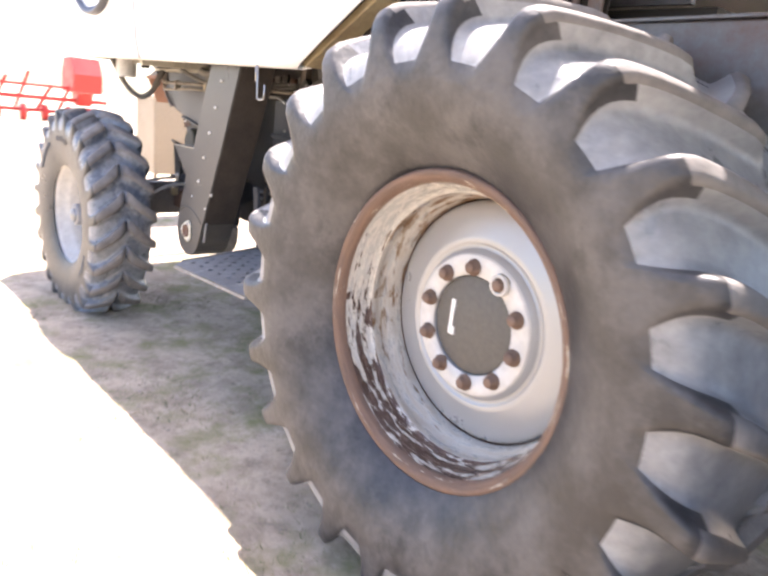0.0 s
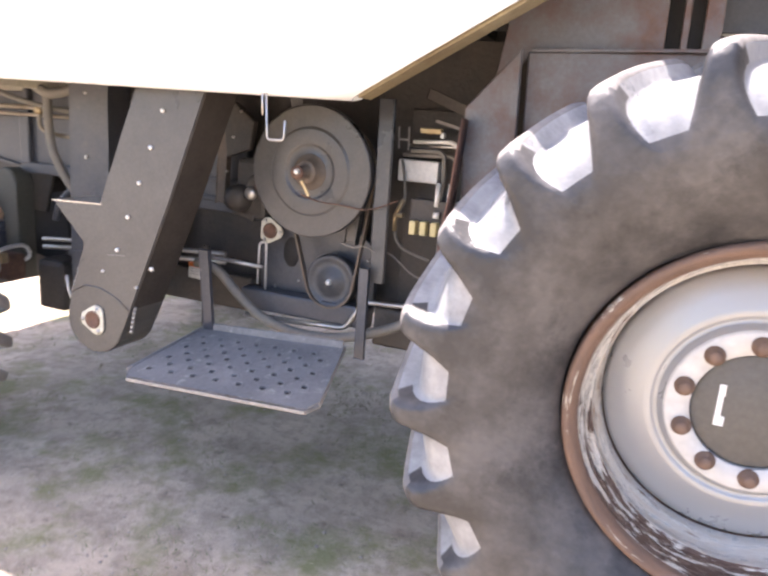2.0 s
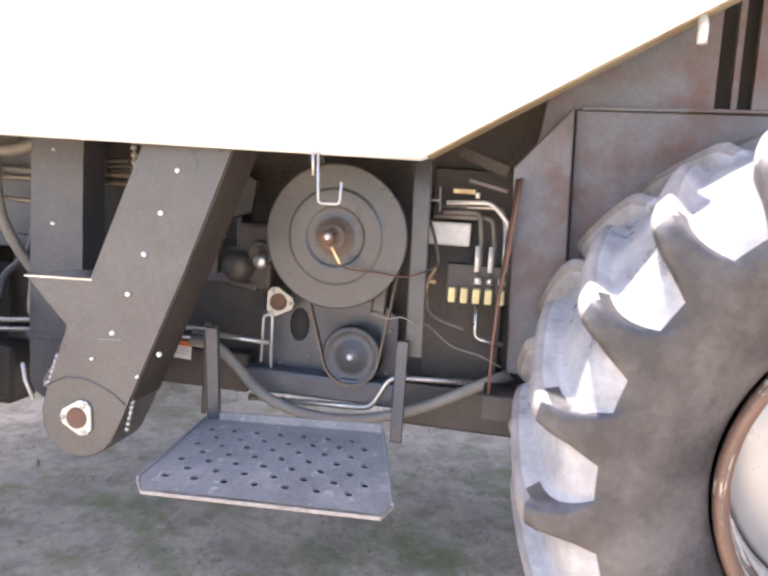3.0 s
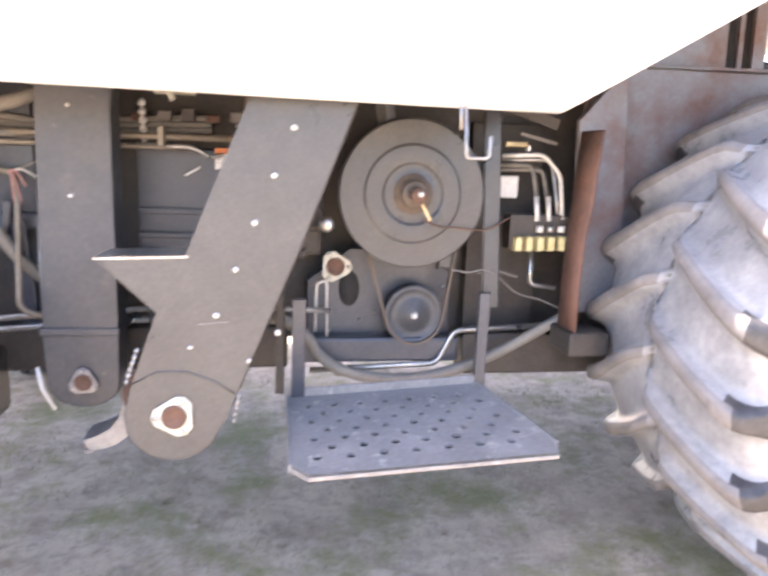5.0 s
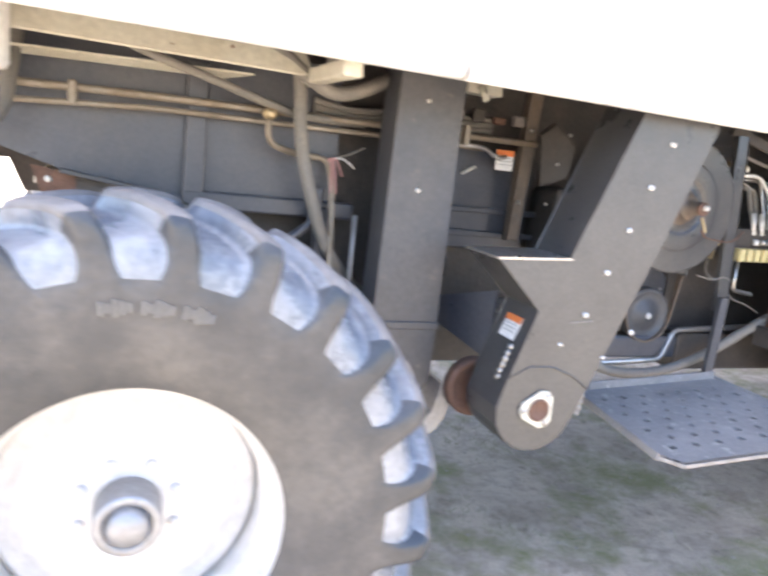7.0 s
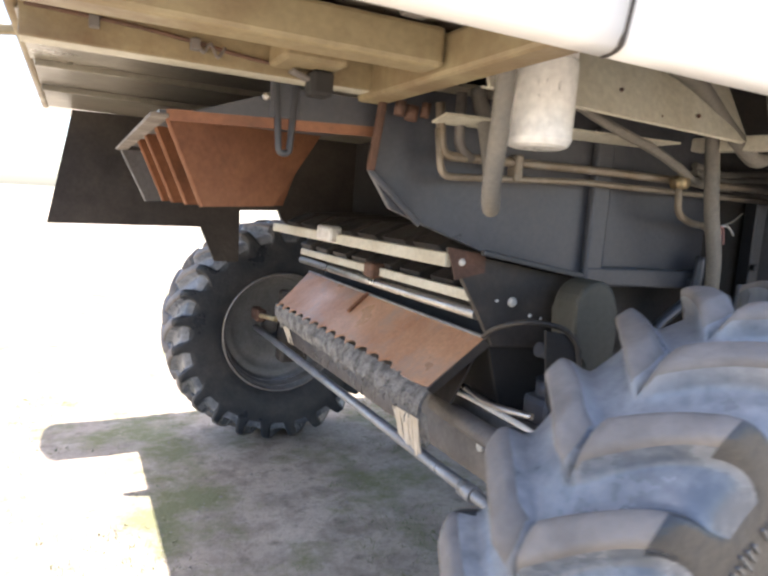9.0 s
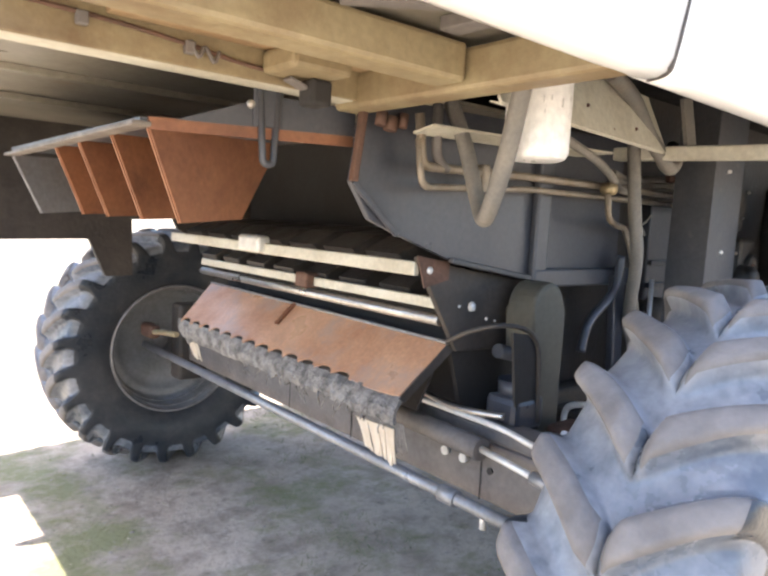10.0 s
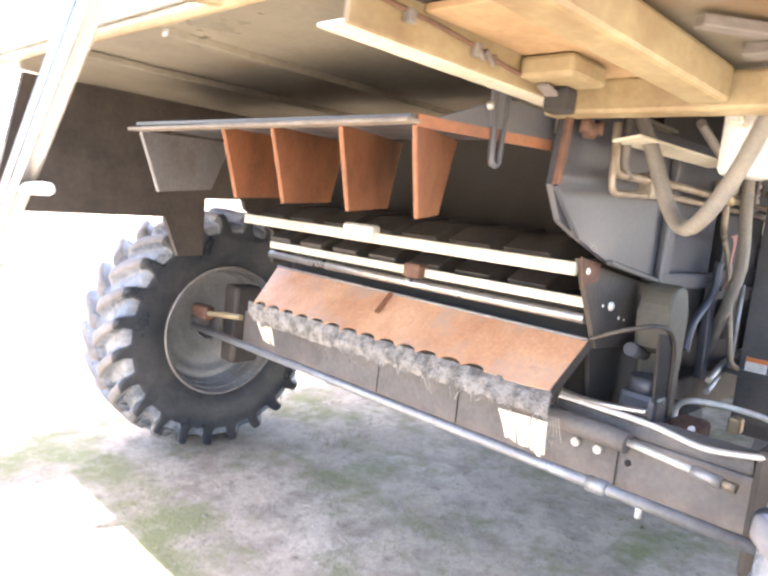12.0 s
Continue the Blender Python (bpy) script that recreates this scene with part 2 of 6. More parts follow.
def ground_material():
    m = bpy.data.materials.new("trodden_soil")
    m.use_nodes = True
    n, l = m.node_tree.nodes, m.node_tree.links
    b = n["Principled BSDF"]
    tc = n.new("ShaderNodeTexCoord")

    def noise_at(scale, detail=6, rough=0.6):
        k = n.new("ShaderNodeTexNoise")
        k.inputs["Scale"].default_value, k.inputs["Detail"].default_value, k.inputs["Roughness"].default_value = scale, detail, rough
        l.new(tc.outputs["Object"], k.inputs["Vector"])
        return k.outputs["Fac"]

    def ramp(src, lo, hi):
        k = n.new("ShaderNodeMapRange")
        k.inputs[1].default_value, k.inputs[2].default_value = lo, hi
        l.new(src, k.inputs[0])
        return k.outputs[0]

    def blend(f, a, c):
        k = n.new("ShaderNodeMix")
        k.data_type = "RGBA"
        l.new(f, k.inputs[0])
        for slot, v in ((6, a), (7, c)):
            if isinstance(v, tuple):
                k.inputs[slot].default_value = (*v, 1)
            else:
                l.new(v, k.inputs[slot])
        return k.outputs[2]

    soil = blend(ramp(noise_at(2.3), 0.35, 0.65), (0.415, 0.328, 0.246), (0.535, 0.435, 0.335))
    soil = blend(ramp(noise_at(5.5, 7, 0.72), 0.46, 0.66), soil, (0.290, 0.228, 0.170))
    soil = blend(ramp(noise_at(13, 6, 0.7), 0.55, 0.72), soil, (0.205, 0.162, 0.120))
    soil = blend(ramp(noise_at(27, 6, 0.75), 0.52, 0.82), soil, (0.235, 0.192, 0.155))
    soil = blend(ramp(noise_at(85, 3, 0.6), 0.60, 0.76), soil, (0.43, 0.37, 0.30))
    green = ramp(noise_at(2.0, 7, 0.70), 0.49, 0.63)
    soil = blend(green, soil, (0.222, 0.212, 0.100))
    l.new(soil, b.inputs["Base Color"])
    b.inputs["Roughness"].default_value = 0.9
    bp = n.new("ShaderNodeBump")
    bp.inputs["Strength"].default_value, bp.inputs["Distance"].default_value = 0.6, 0.02
    l.new(noise_at(28, 8, 0.7), bp.inputs["Height"])
    l.new(bp.outputs[0], b.inputs["Normal"])
    return m


M["soil"] = ground_material()
M["grass"] = material("short_grass", (0.150, 0.165, 0.070), (0.25, 0.225, 0.120), 0.6, amount=0.9, scale=3, bump=0)
M["stone"] = material("pale_clod", (0.36, 0.31, 0.26), (0.22, 0.18, 0.15), 0.85, amount=0.8, scale=30, bump=0.3)
M["straw"] = material("dry_straw", (0.55, 0.47, 0.32), (0.42, 0.34, 0.21), 0.7, amount=0.6, scale=12, bump=0)

# ---- shapes ----
TILT = radians(1.3)          # the machine stands nose down by this much
CT, ST = math.cos(TILT), math.sin(TILT)


def level(x, y, z):
    """A place of the yard in the machine's own axes."""
    return Vector((x * CT - z * ST, y, x * ST + z * CT))


def part(name, bm, mat, parent, label=""):
    me = bpy.data.meshes.new(name)
    bmesh.ops.recalc_face_normals(bm, faces=bm.faces)
    bm.to_mesh(me)
    bm.free()
    for one in (mat if isinstance(mat, tuple) else (mat,)):
        me.materials.append(M[one])
    ob = new(name, me)
    ob.parent = parent
    if label:
        tagged(ob, label)
    return ob


def box(bm, a, b, bevel=0.0):
    lo = [min(p, q) for p, q in zip(a, b)]
    hi = [max(p, q) for p, q in zip(a, b)]
    made = bmesh.ops.create_cube(bm, size=1.0)["verts"]
    bmesh.ops.scale(bm, verts=made, vec=[h - k for h, k in zip(hi, lo)])
    bmesh.ops.translate(bm, verts=made, vec=[(h + k) / 2 for h, k in zip(hi, lo)])
    if bevel:
        edges = list({e for v in made for e in v.link_edges})
        bmesh.ops.bevel(bm, geom=edges, offset=bevel, segments=2, affect="EDGES", profile=0.5)
    return bm


def bar(bm, a, b, w, h, bevel=0.0, up=(0, 0, 1)):
    """A straight bar of rectangular section from a to b, w across and h deep along up."""
    a, b = Vector(a), Vector(b)
    d = (b - a).normalized()
    s = d.cross(Vector(up))
    if s.length < 1e-4:
        s = d.cross(Vector((1, 0, 0)))
    s.normalize()
    u = s.cross(d)
    made = bmesh.ops.create_cube(bm, size=1.0)["verts"]
    long = (b - a).length
    for v in made:
        v.co = (a + b) / 2 + s * (v.co.x * w) + d * (v.co.y * long) + u * (v.co.z * h)
    if bevel:
        bmesh.ops.bevel(bm, geom=list({e for v in made for e in v.link_edges}), offset=bevel, segments=2, affect="EDGES", profile=0.5)
    return bm


def prism(bm, pts, y0, y1, bevel=0.0):
    """An outline in x and z, run from y0 to y1."""
    front = [bm.verts.new((x, y0, z)) for x, z in pts]
    back = [bm.verts.new((x, y1, z)) for x, z in pts]
    n = len(pts)
    faces = [bm.faces.new(front), bm.faces.new(back[::-1])]
    for i in range(n):
        faces.append(bm.faces.new((front[i], back[i], back[(i + 1) % n], front[(i + 1) % n])))
    if bevel:
        bmesh.ops.bevel(bm, geom=list({e for f in faces[:2] for e in f.edges}), offset=bevel, segments=2, affect="EDGES", profile=0.5)
    return bm


def slab(bm, pts, thick):
    """A flat sheet through the given corners, thickened to one side."""
    pts = [Vector(p) for p in pts]
    nrm = (pts[1] - pts[0]).cross(pts[2] - pts[0]).normalized()
    front = [bm.verts.new(p) for p in pts]
    back = [bm.verts.new(p - nrm * thick) for p in pts]
    k = len(pts)
    bm.faces.new(front)
    bm.faces.new(back[::-1])
    for i in range(k):
        bm.faces.new((front[i], back[i], back[(i + 1) % k], front[(i + 1) % k]))
    return bm


def curve_through(pts, steps=6):
    p = [Vector(q) for q in pts]
    if len(p) < 3:
        return p
    out = []
    for i in range(len(p) - 1):
        a, b, c, d = p[max(i - 1, 0)], p[i], p[i + 1], p[min(i + 2, len(p) - 1)]
        for k in range(steps):
            t = k / steps
            out.append(0.5 * (2 * b + (c - a) * t + (2 * a - 5 * b + 4 * c - d) * t * t + (3 * b - a - 3 * c + d) * t ** 3))
    return out + [p[-1]]


def bent(pts, r=0.03):
    """Straight runs with rounded corners."""
    p = [Vector(q) for q in pts]
    out = [p[0]]
    for a, b, c in zip(p, p[1:], p[2:]):
        u, v = (a - b), (c - b)
        k = min(r, u.length * 0.45, v.length * 0.45)
        s, e = b + u.normalized() * k, b + v.normalized() * k
        for i in range(5):
            t = i / 4
            out.append(s * (1 - t) ** 2 + b * 2 * t * (1 - t) + e * t * t)
    return out + [p[-1]]


def tube(bm, pts, r, n=10, flat=1.0):
    """A round rod or hose along the points."""
    p = [Vector(q) for q in pts]
    rings, side = [], None
    for i, q in enumerate(p):
        d = (p[min(i + 1, len(p) - 1)] - p[max(i - 1, 0)]).normalized()
        if side is None:
            side = d.cross(Vector((0, 0, 1)))
            if side.length < 0.05:
                side = d.cross(Vector((0, 1, 0)))
        side = (side - d * side.dot(d)).normalized()
        other = d.cross(side)
        rings.append([bm.verts.new(q + side * (math.cos(a) * r) + other * (math.sin(a) * r * flat)) for a in (2 * math.pi * k / n for k in range(n))])
    for a, b in zip(rings, rings[1:]):
        for k in range(n):
            bm.faces.new((a[k], a[(k + 1) % n], b[(k + 1) % n], b[k])).smooth = True
    bm.faces.new(rings[0][::-1])
    bm.faces.new(rings[-1])
    return bm


def lathe(bm, prof, c, n=64, closed=False):
    """A profile of (y, radius) turned about the y axis through c."""
    c = Vector(c)
    rings = []
    for y, r in prof:
        if r < 1e-5:
            rings.append([bm.verts.new(c + Vector((0, y, 0)))])
        else:
            rings.append([bm.verts.new(c + Vector((r * math.cos(a), y, r * math.sin(a)))) for a in (2 * math.pi * k / n for k in range(n))])
    pairs = list(zip(rings, rings[1:]))
    if closed:
        pairs.append((rings[-1], rings[0]))
    for a, b in pairs:
        for k in range(n):
            q = (k + 1) % n
            if len(a) == 1:
                f = bm.faces.new((a[0], b[q], b[k]))
            elif len(b) == 1:
                f = bm.faces.new((a[k], a[q], b[0]))
            else:
                f = bm.faces.new((a[k], a[q], b[q], b[k]))
            f.smooth = True
    return bm


def wrapped(bm, c):
    """Lays the surface of a turned part out flat: along its girth and across its profile."""
    lay = bm.loops.layers.uv.new("wrap")
    for f in bm.faces:
        an = [math.atan2(l.vert.co.z - c[2], l.vert.co.x - c[0]) for l in f.loops]
        if max(an) - min(an) > math.pi:
            an = [q + 2 * math.pi if q < 0 else q for q in an]
        for l, q in zip(f.loops, an):
            p = l.vert.co
            l[lay].uv = (q * 0.4, math.hypot(p.x - c[0], p.z - c[2]) - 0.7 * p.y)
    return bm


# ---- ground ----
def ground_height(x, y):
    v = Vector((x, y, 0))
    return 0.016 * noise.noise(v * 1.3) + 0.010 * noise.noise(v * 4.1 + Vector((7, 3, 0))) + 0.005 * noise.noise(v * 13.0)


def spaced(lo, hi, step, far):
    mid = list(np.arange(lo, hi + step / 2, step))
    out, d, a, b = [], step, lo, hi
    left, right = [], []
    while b < far:
        d *= 1.18
        a, b = a - d, b + d
        left.append(a), right.append(b)
    return left[::-1] + mid + right


xs, ys = spaced(-6.4, 0.6, 0.036, 1500), spaced(-2.0, 4.2, 0.036, 1500)
verts = []
for gx in xs:
    for gy in ys:
        near = 1.0 if abs(gx + 3) < 9 and abs(gy - 1) < 9 else 0.0
        verts.append((gx, gy, ground_height(gx, gy) * near))
ny = len(ys)
faces = [(i * ny + j, (i + 1) * ny + j, (i + 1) * ny + j + 1, i * ny + j + 1) for i in range(len(xs) - 1) for j in range(ny - 1)]
me = bpy.data.meshes.new("ground")
me.from_pydata(verts, [], faces)
me.polygons.foreach_set("use_smooth", [True] * len(faces))
me.materials.append(M["soil"])
tagged(new("ground", me), "trodden grey-brown soil with thin short grass", "ground", kind="structure")

# ---- the combine harvester ----
combine = tagged(new("combine_harvester"), "white combine harvester with dusty grey elevators, on bare soil", "combine harvester")
combine.rotation_euler = (0, TILT, 0)


def B():
    return bmesh.new()


def tyre_mesh(c, R, hw, bead, lugs, lead, depth, phase, fill=0.5, round_off=0.11, taper=0.2, scoop=0.24, bead_at=0.78, start=0.56, close=0.84, bulge=0.0, stagger=0.5):
    """A bar-lug tractor tyre about the y axis, moulded in one piece and flattened where it bears on the soil.
    lead: how far the inner end of a lug runs ahead of its shoulder end, in radians; fill: the share of the pitch that a lug takes."""
    bm = B()
    cx, cy, cz = c
    k = R - depth
    h = R - bead

    def path(pts, n):
        d = [0.0]
        for p, q in zip(pts, pts[1:]):
            d.append(d[-1] + math.hypot((q[0] - p[0]) * hw, q[1] - p[1]))
        out = []
        for i in range(n + 1):
            s = d[-1] * i / n
            m = max(m for m in range(len(d) - 1) if d[m] <= s + 1e-9)
            f = (s - d[m]) / (d[m + 1] - d[m])
            out.append((pts[m][0] + (pts[m + 1][0] - pts[m][0]) * f, pts[m][1] + (pts[m + 1][1] - pts[m][1]) * f))
        return out

    def eased(pts, times):
        for _ in range(times):
            pts = [pts[0]] + [tuple((p[i] + 2 * q[i] + r[i]) / 4 for i in (0, 1)) for p, q, r in zip(pts, pts[1:], pts[2:])] + [pts[-1]]
        return pts

    wall = [(bead_at, bead - 0.004), (bead_at + 0.05, bead + 0.012), ((bead_at + 1.02) / 2 - bulge, bead + h * 0.12), (0.965 - bulge * 0.8, bead + h * 0.28), (0.995, bead + h * min(0.45, start - 0.06)), (1.0, bead + h * start)]
    low = path([(1.0, bead + h * start), (0.985, bead + h * (start + 0.10)), (0.93, bead + h * 0.765), (0.82, k * 0.955), (0.60, k * 0.985), (0.30, k * 0.997), (0.0, k)], 20)
    top = path([(1.0, bead + h * start), (1.005, bead + h * (start + 0.12)), (1.0, R * 0.935), (0.975, R * 0.962), (0.90, R * 0.972), (0.60, R * 0.988), (0.30, R * 0.997), (0.0, R)], 20)
    low, top = eased(low, 5), eased(top, 1)
    half = [(p, p) for p in wall[:-1]] + list(zip(low, top))
    last = len(half) - 1
    # across one pitch: where the lug's edges lie about its half width w, and how high it stands there

    def samples(w):
        e = round_off
        right = [(0.0, 1.0), ((w - e) * 0.6, 0.995), (w - e, 0.95), (w - e * 0.35, 0.74), (w + e * 0.35, 0.26), (w + e, 0.06), (w + e + (1 - w - e) * 0.3, 0.012), (w + e + (1 - w - e) * 0.65, 0.0)]
        return [(-1.0, 0.0)] + [(-o, m) for o, m in right[:0:-1]] + right

    per = len(samples(0.5))
    cols = {}
    for s in (-1, 1):
        for j, (lo, hi) in enumerate(half):
            q = lo[0]
            w = fill * (1 - taper + taper * q)
            run = (j - len(wall) + 1) / 20        # 0 where the lug leaves the sidewall, 1 at the middle of the tread
            if run < scoop:
                w += (close - w) * (1 - max(run, 0.0) / scoop) ** 2
            col = []
            for l in range(lugs):
                for off, m in samples(w):
                    wob = 0.05 * noise.noise(Vector((l * 1.7, s * 3.0, q * 2.0)))
                    th = phase + 2 * math.pi / lugs * (l + off / 2 + (0.5 if s < 0 else 0.5 - stagger) + wob * (1 - abs(off))) + lead * (1 - q) ** 1.3
                    if q < 0.15:                      # the noses stop short of the middle and slope down to it
                        m *= (q / 0.15) ** 2 * (3 - 2 * q / 0.15)
                    worn = m * (0.97 + 0.06 * noise.noise(Vector((l * 2.3, s * 5.0 + q * 3, off))))
                    a = lo[0] + (hi[0] - lo[0]) * worn
                    r = lo[1] + (hi[1] - lo[1]) * worn
                    if q < 0.4:                       # each lug's nose reaches past the middle, between two of the other side
                        a -= (1 - q / 0.4) * 0.05 * math.cos(math.pi * off)
                    x, z = cx + r * math.cos(th), cz + r * math.sin(th)
                    floor = x * ST / CT + 0.004
                    if z < floor:
                        z = floor - 0.15 * (floor - z)
                    col.append((bm.verts.new((x, cy + s * a * hw, z)), m))
            cols[s, j] = col
    n = lugs * per
    for s in (-1, 1):
        for j in range(last):
            ca, cb = cols[s, j], cols[s, j + 1]
            for i in range(n):
                i2 = (i + 1) % n
                f = bm.faces.new((ca[i][0], ca[i2][0], cb[i2][0], cb[i][0]))
                f.smooth = True
                m = (ca[i][1] + ca[i2][1]) / 2
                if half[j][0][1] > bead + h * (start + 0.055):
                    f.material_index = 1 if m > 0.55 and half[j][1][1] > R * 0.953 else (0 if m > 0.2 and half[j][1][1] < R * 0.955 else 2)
    # the two halves meet along the middle of the tread, half a pitch apart
    ca, cb = cols[-1, last], cols[1, last]
    turn = per // 2 if stagger else 0
    for i in range(n):
        i2 = (i + 1) % n
        f = bm.faces.new((ca[i][0], ca[i2][0], cb[(i2 + turn) % n][0], cb[(i + turn) % n][0]))
        f.smooth = True
        f.material_index = 2
    return bm


# front drive wheel
FW = level(0.049, -0.030, 0.861)
fx, fy, fz = FW
disc_prof = [(0.052, 0.366), (0.034, 0.362), (0.026, 0.352), (0.018, 0.335), (0.006, 0.300), (-0.004, 0.262), (-0.008, 0.248), (-0.004, 0.240), (0.004, 0.232), (-0.004, 0.224), (-0.020, 0.214), (-0.024, 0.206), (-0.026, 0.152), (-0.022, 0.149), (0.03, 0.149)]
front_wheel = part("front_wheel", lathe(B(), disc_prof, FW, 72), "silver", combine, "silver painted wheel disc with rust-stained edge")
part("rim_well", lathe(B(), [(0.48, 0.462), (0.465, 0.462), (0.44, 0.43), (0.20, 0.405), (0.10, 0.376), (0.075, 0.3675), (0.050, 0.3675), (0.034, 0.3680)], FW, 96), "rust_dark", front_wheel, "brown rusted well of the rim")
inner_prof = [(0.034, 0.3680), (0.014, 0.3715), (-0.004, 0.3745), (-0.016, 0.3815), (-0.030, 0.3860), (-0.046, 0.3880), (-0.056, 0.3865), (-0.064, 0.3835), (-0.078, 0.3850)]
part("rim", wrapped(lathe(B(), inner_prof, FW, 96), FW), "rim_pale", front_wheel, "stained pale paint on the inner rim")
rim_prof = [(-0.078, 0.3850), (-0.086, 0.3915), (-0.098, 0.3955), (-0.114, 0.3985), (-0.128, 0.402), (-0.140, 0.406), (-0.154, 0.409), (-0.166, 0.412)]
part("rim", wrapped(lathe(B(), rim_prof, FW, 96), FW), "flaking", front_wheel, "flaking pale paint over dark rust")
part("rim_flange", wrapped(lathe(B(), [(-0.166, 0.412), (-0.175, 0.4145), (-0.183, 0.419), (-0.192, 0.429), (-0.197, 0.439), (-0.194, 0.447), (-0.180, 0.452), (-0.165, 0.449)], FW, 96), FW), "rust_rim", front_wheel, "rusty outer flange with scuffed paint")
part("tyre", tyre_mesh((fx - 0.02, fy + 0.135, fz + 0.005), 0.895, 0.43, 0.442, 22, -0.275, 0.064, radians(16.5), 0.34, 0.11, 0.42, 0.24, 0.70, 0.52, 0.72, 0.03), ("rubber", "tread_dust", "groove_dust_sheen"), front_wheel, "large dusty bar-lug tyre")
part("nut_face", lathe(B(), [(-0.021, 0.2125), (-0.0265, 0.209), (-0.0285, 0.204), (-0.0285, 0.1515), (-0.024, 0.1495)], FW, 64), "rim_white", front_wheel, "pale dusty ring that carries the nuts")
part("hub_cover", lathe(B(), [(0.03, 0.148), (-0.014, 0.148), (-0.018, 0.142), (-0.018, 0.0)], FW, 48), "plate", front_wheel, "dark olive round hub cover")
mark = B()
hy = fy - 0.0185
box(mark, (fx - 0.088, hy, fz + 0.028), (fx - 0.072, hy - 0.0035, fz + 0.058), 0.001)
box(mark, (fx - 0.088, hy, fz - 0.028), (fx - 0.074, hy - 0.0035, fz + 0.028), 0.001)
box(mark, (fx - 0.088, hy, fz - 0.052), (fx - 0.064, hy - 0.0035, fz - 0.026), 0.001)
part("tag", mark, "label_white", front_wheel, "small white strip")
for i in range(10):
    an = radians(95 + 36 * i)
    at = (fx + 0.1735 * math.cos(an), fy - 0.029, fz + 0.1735 * math.sin(an))
    nut = lathe(B(), [(0.004, 0.0255), (-0.005, 0.025), (-0.007, 0.019), (-0.022, 0.017), (-0.028, 0.012), (-0.028, 0.0)], at, 18)
    part("wheel_nut", nut, "nut", front_wheel, "rusty wheel nut")
ring = lathe(B(), [(fy - 0.028, 0.020), (fy - 0.044, 0.0215), (fy - 0.044, 0.030), (fy - 0.028, 0.032)], (fx + 0.1735 * math.cos(radians(59)), 0, fz + 0.1735 * math.sin(radians(59))), 24, closed=True)
part("nut_collar", ring, "rim_white", front_wheel, "pale collar round one nut")


def rear_wheel(c, R, flip, name_label):
    """A white steering wheel; flip turns it round for the far side."""
    cx, cy, cz = c
    s = -1 if flip else 1
    f = 1.05 if flip else 1.0
    ctr = Vector(c)

    def turned(prof, n=64, closed=False):
        return lathe(B(), [(y * s * f, r * f) for y, r in prof], ctr, n, closed)

    deep = [(0.03, 0.296), (0.012, 0.288), (0.006, 0.276), (0.008, 0.262), (-0.004, 0.240), (-0.020, 0.205), (-0.018, 0.165), (-0.026, 0.140), (-0.036, 0.066)]
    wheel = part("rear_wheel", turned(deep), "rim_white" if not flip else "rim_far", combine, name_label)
    part("rim", turned([(0.15, 0.345), (0.13, 0.315), (0.06, 0.300), (-0.02, 0.293), (-0.055, 0.292), (-0.075, 0.300), (-0.105, 0.318), (-0.130, 0.318), (-0.148, 0.328), (-0.156, 0.337), (-0.150, 0.343)]), "rim_white" if not flip else "rim_far", wheel, "white painted rim" if not flip else "grey far rim")
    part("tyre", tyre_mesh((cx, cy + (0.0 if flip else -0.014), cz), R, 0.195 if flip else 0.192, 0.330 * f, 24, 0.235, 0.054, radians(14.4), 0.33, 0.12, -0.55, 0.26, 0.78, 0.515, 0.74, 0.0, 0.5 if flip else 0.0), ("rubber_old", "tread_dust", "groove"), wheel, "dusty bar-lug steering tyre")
    part("hub", turned([(0.0, 0.074), (-0.115, 0.072), (-0.122, 0.068), (-0.122, 0.050), (-0.080, 0.046), (-0.080, 0.0)], 36), "steel", wheel, "grey protruding hub")
    part("hub_cap", turned([(-0.080, 0.046), (-0.128, 0.044), (-0.140, 0.036), (-0.142, 0.0)], 28), "steel", wheel, "dull metal grease cap")
    if flip:
        # pale rings put the rim's highlights into colour
        for y, r, w in ((0.162, 0.340, 0.009), (0.118, 0.323, 0.005), (0.056, 0.312, 0.005), (-0.028, 0.246, 0.005)):
            lip = lathe(B(), [(-y - w, r), (-y - w * 0.7, r + w * 0.7), (-y, r + w), (-y + w * 0.7, r + w * 0.7), (-y + w, r), (-y, r - w)], ctr, 64, closed=True)
            part("rim_highlight", lip, "edge", wheel, "pale ring painted as a highlight on the rim")
    for i in range(8):
        an = radians(20 + 45 * i)
        nut = lathe(B(), [(0.0, 0.0125 * f), (-0.008 * s, 0.012 * f), (-0.014 * s, 0.009 * f), (-0.015 * s, 0.0)], ctr + Vector((0.108 * f * math.cos(an), -0.028 * s * f, 0.108 * f * math.sin(an))), 8)
        part("wheel_nut", nut, "rim_white" if not flip else "black", wheel)
    return wheel


RW = level(-3.448, 0.0, 0.600)
near_rear = rear_wheel(RW, 0.710, False, "white painted steering wheel disc")
FR = level(-3.565, 3.02, 0.640)
rear_wheel(FR, 0.650, True, "grey dished inside of the far steering wheel")
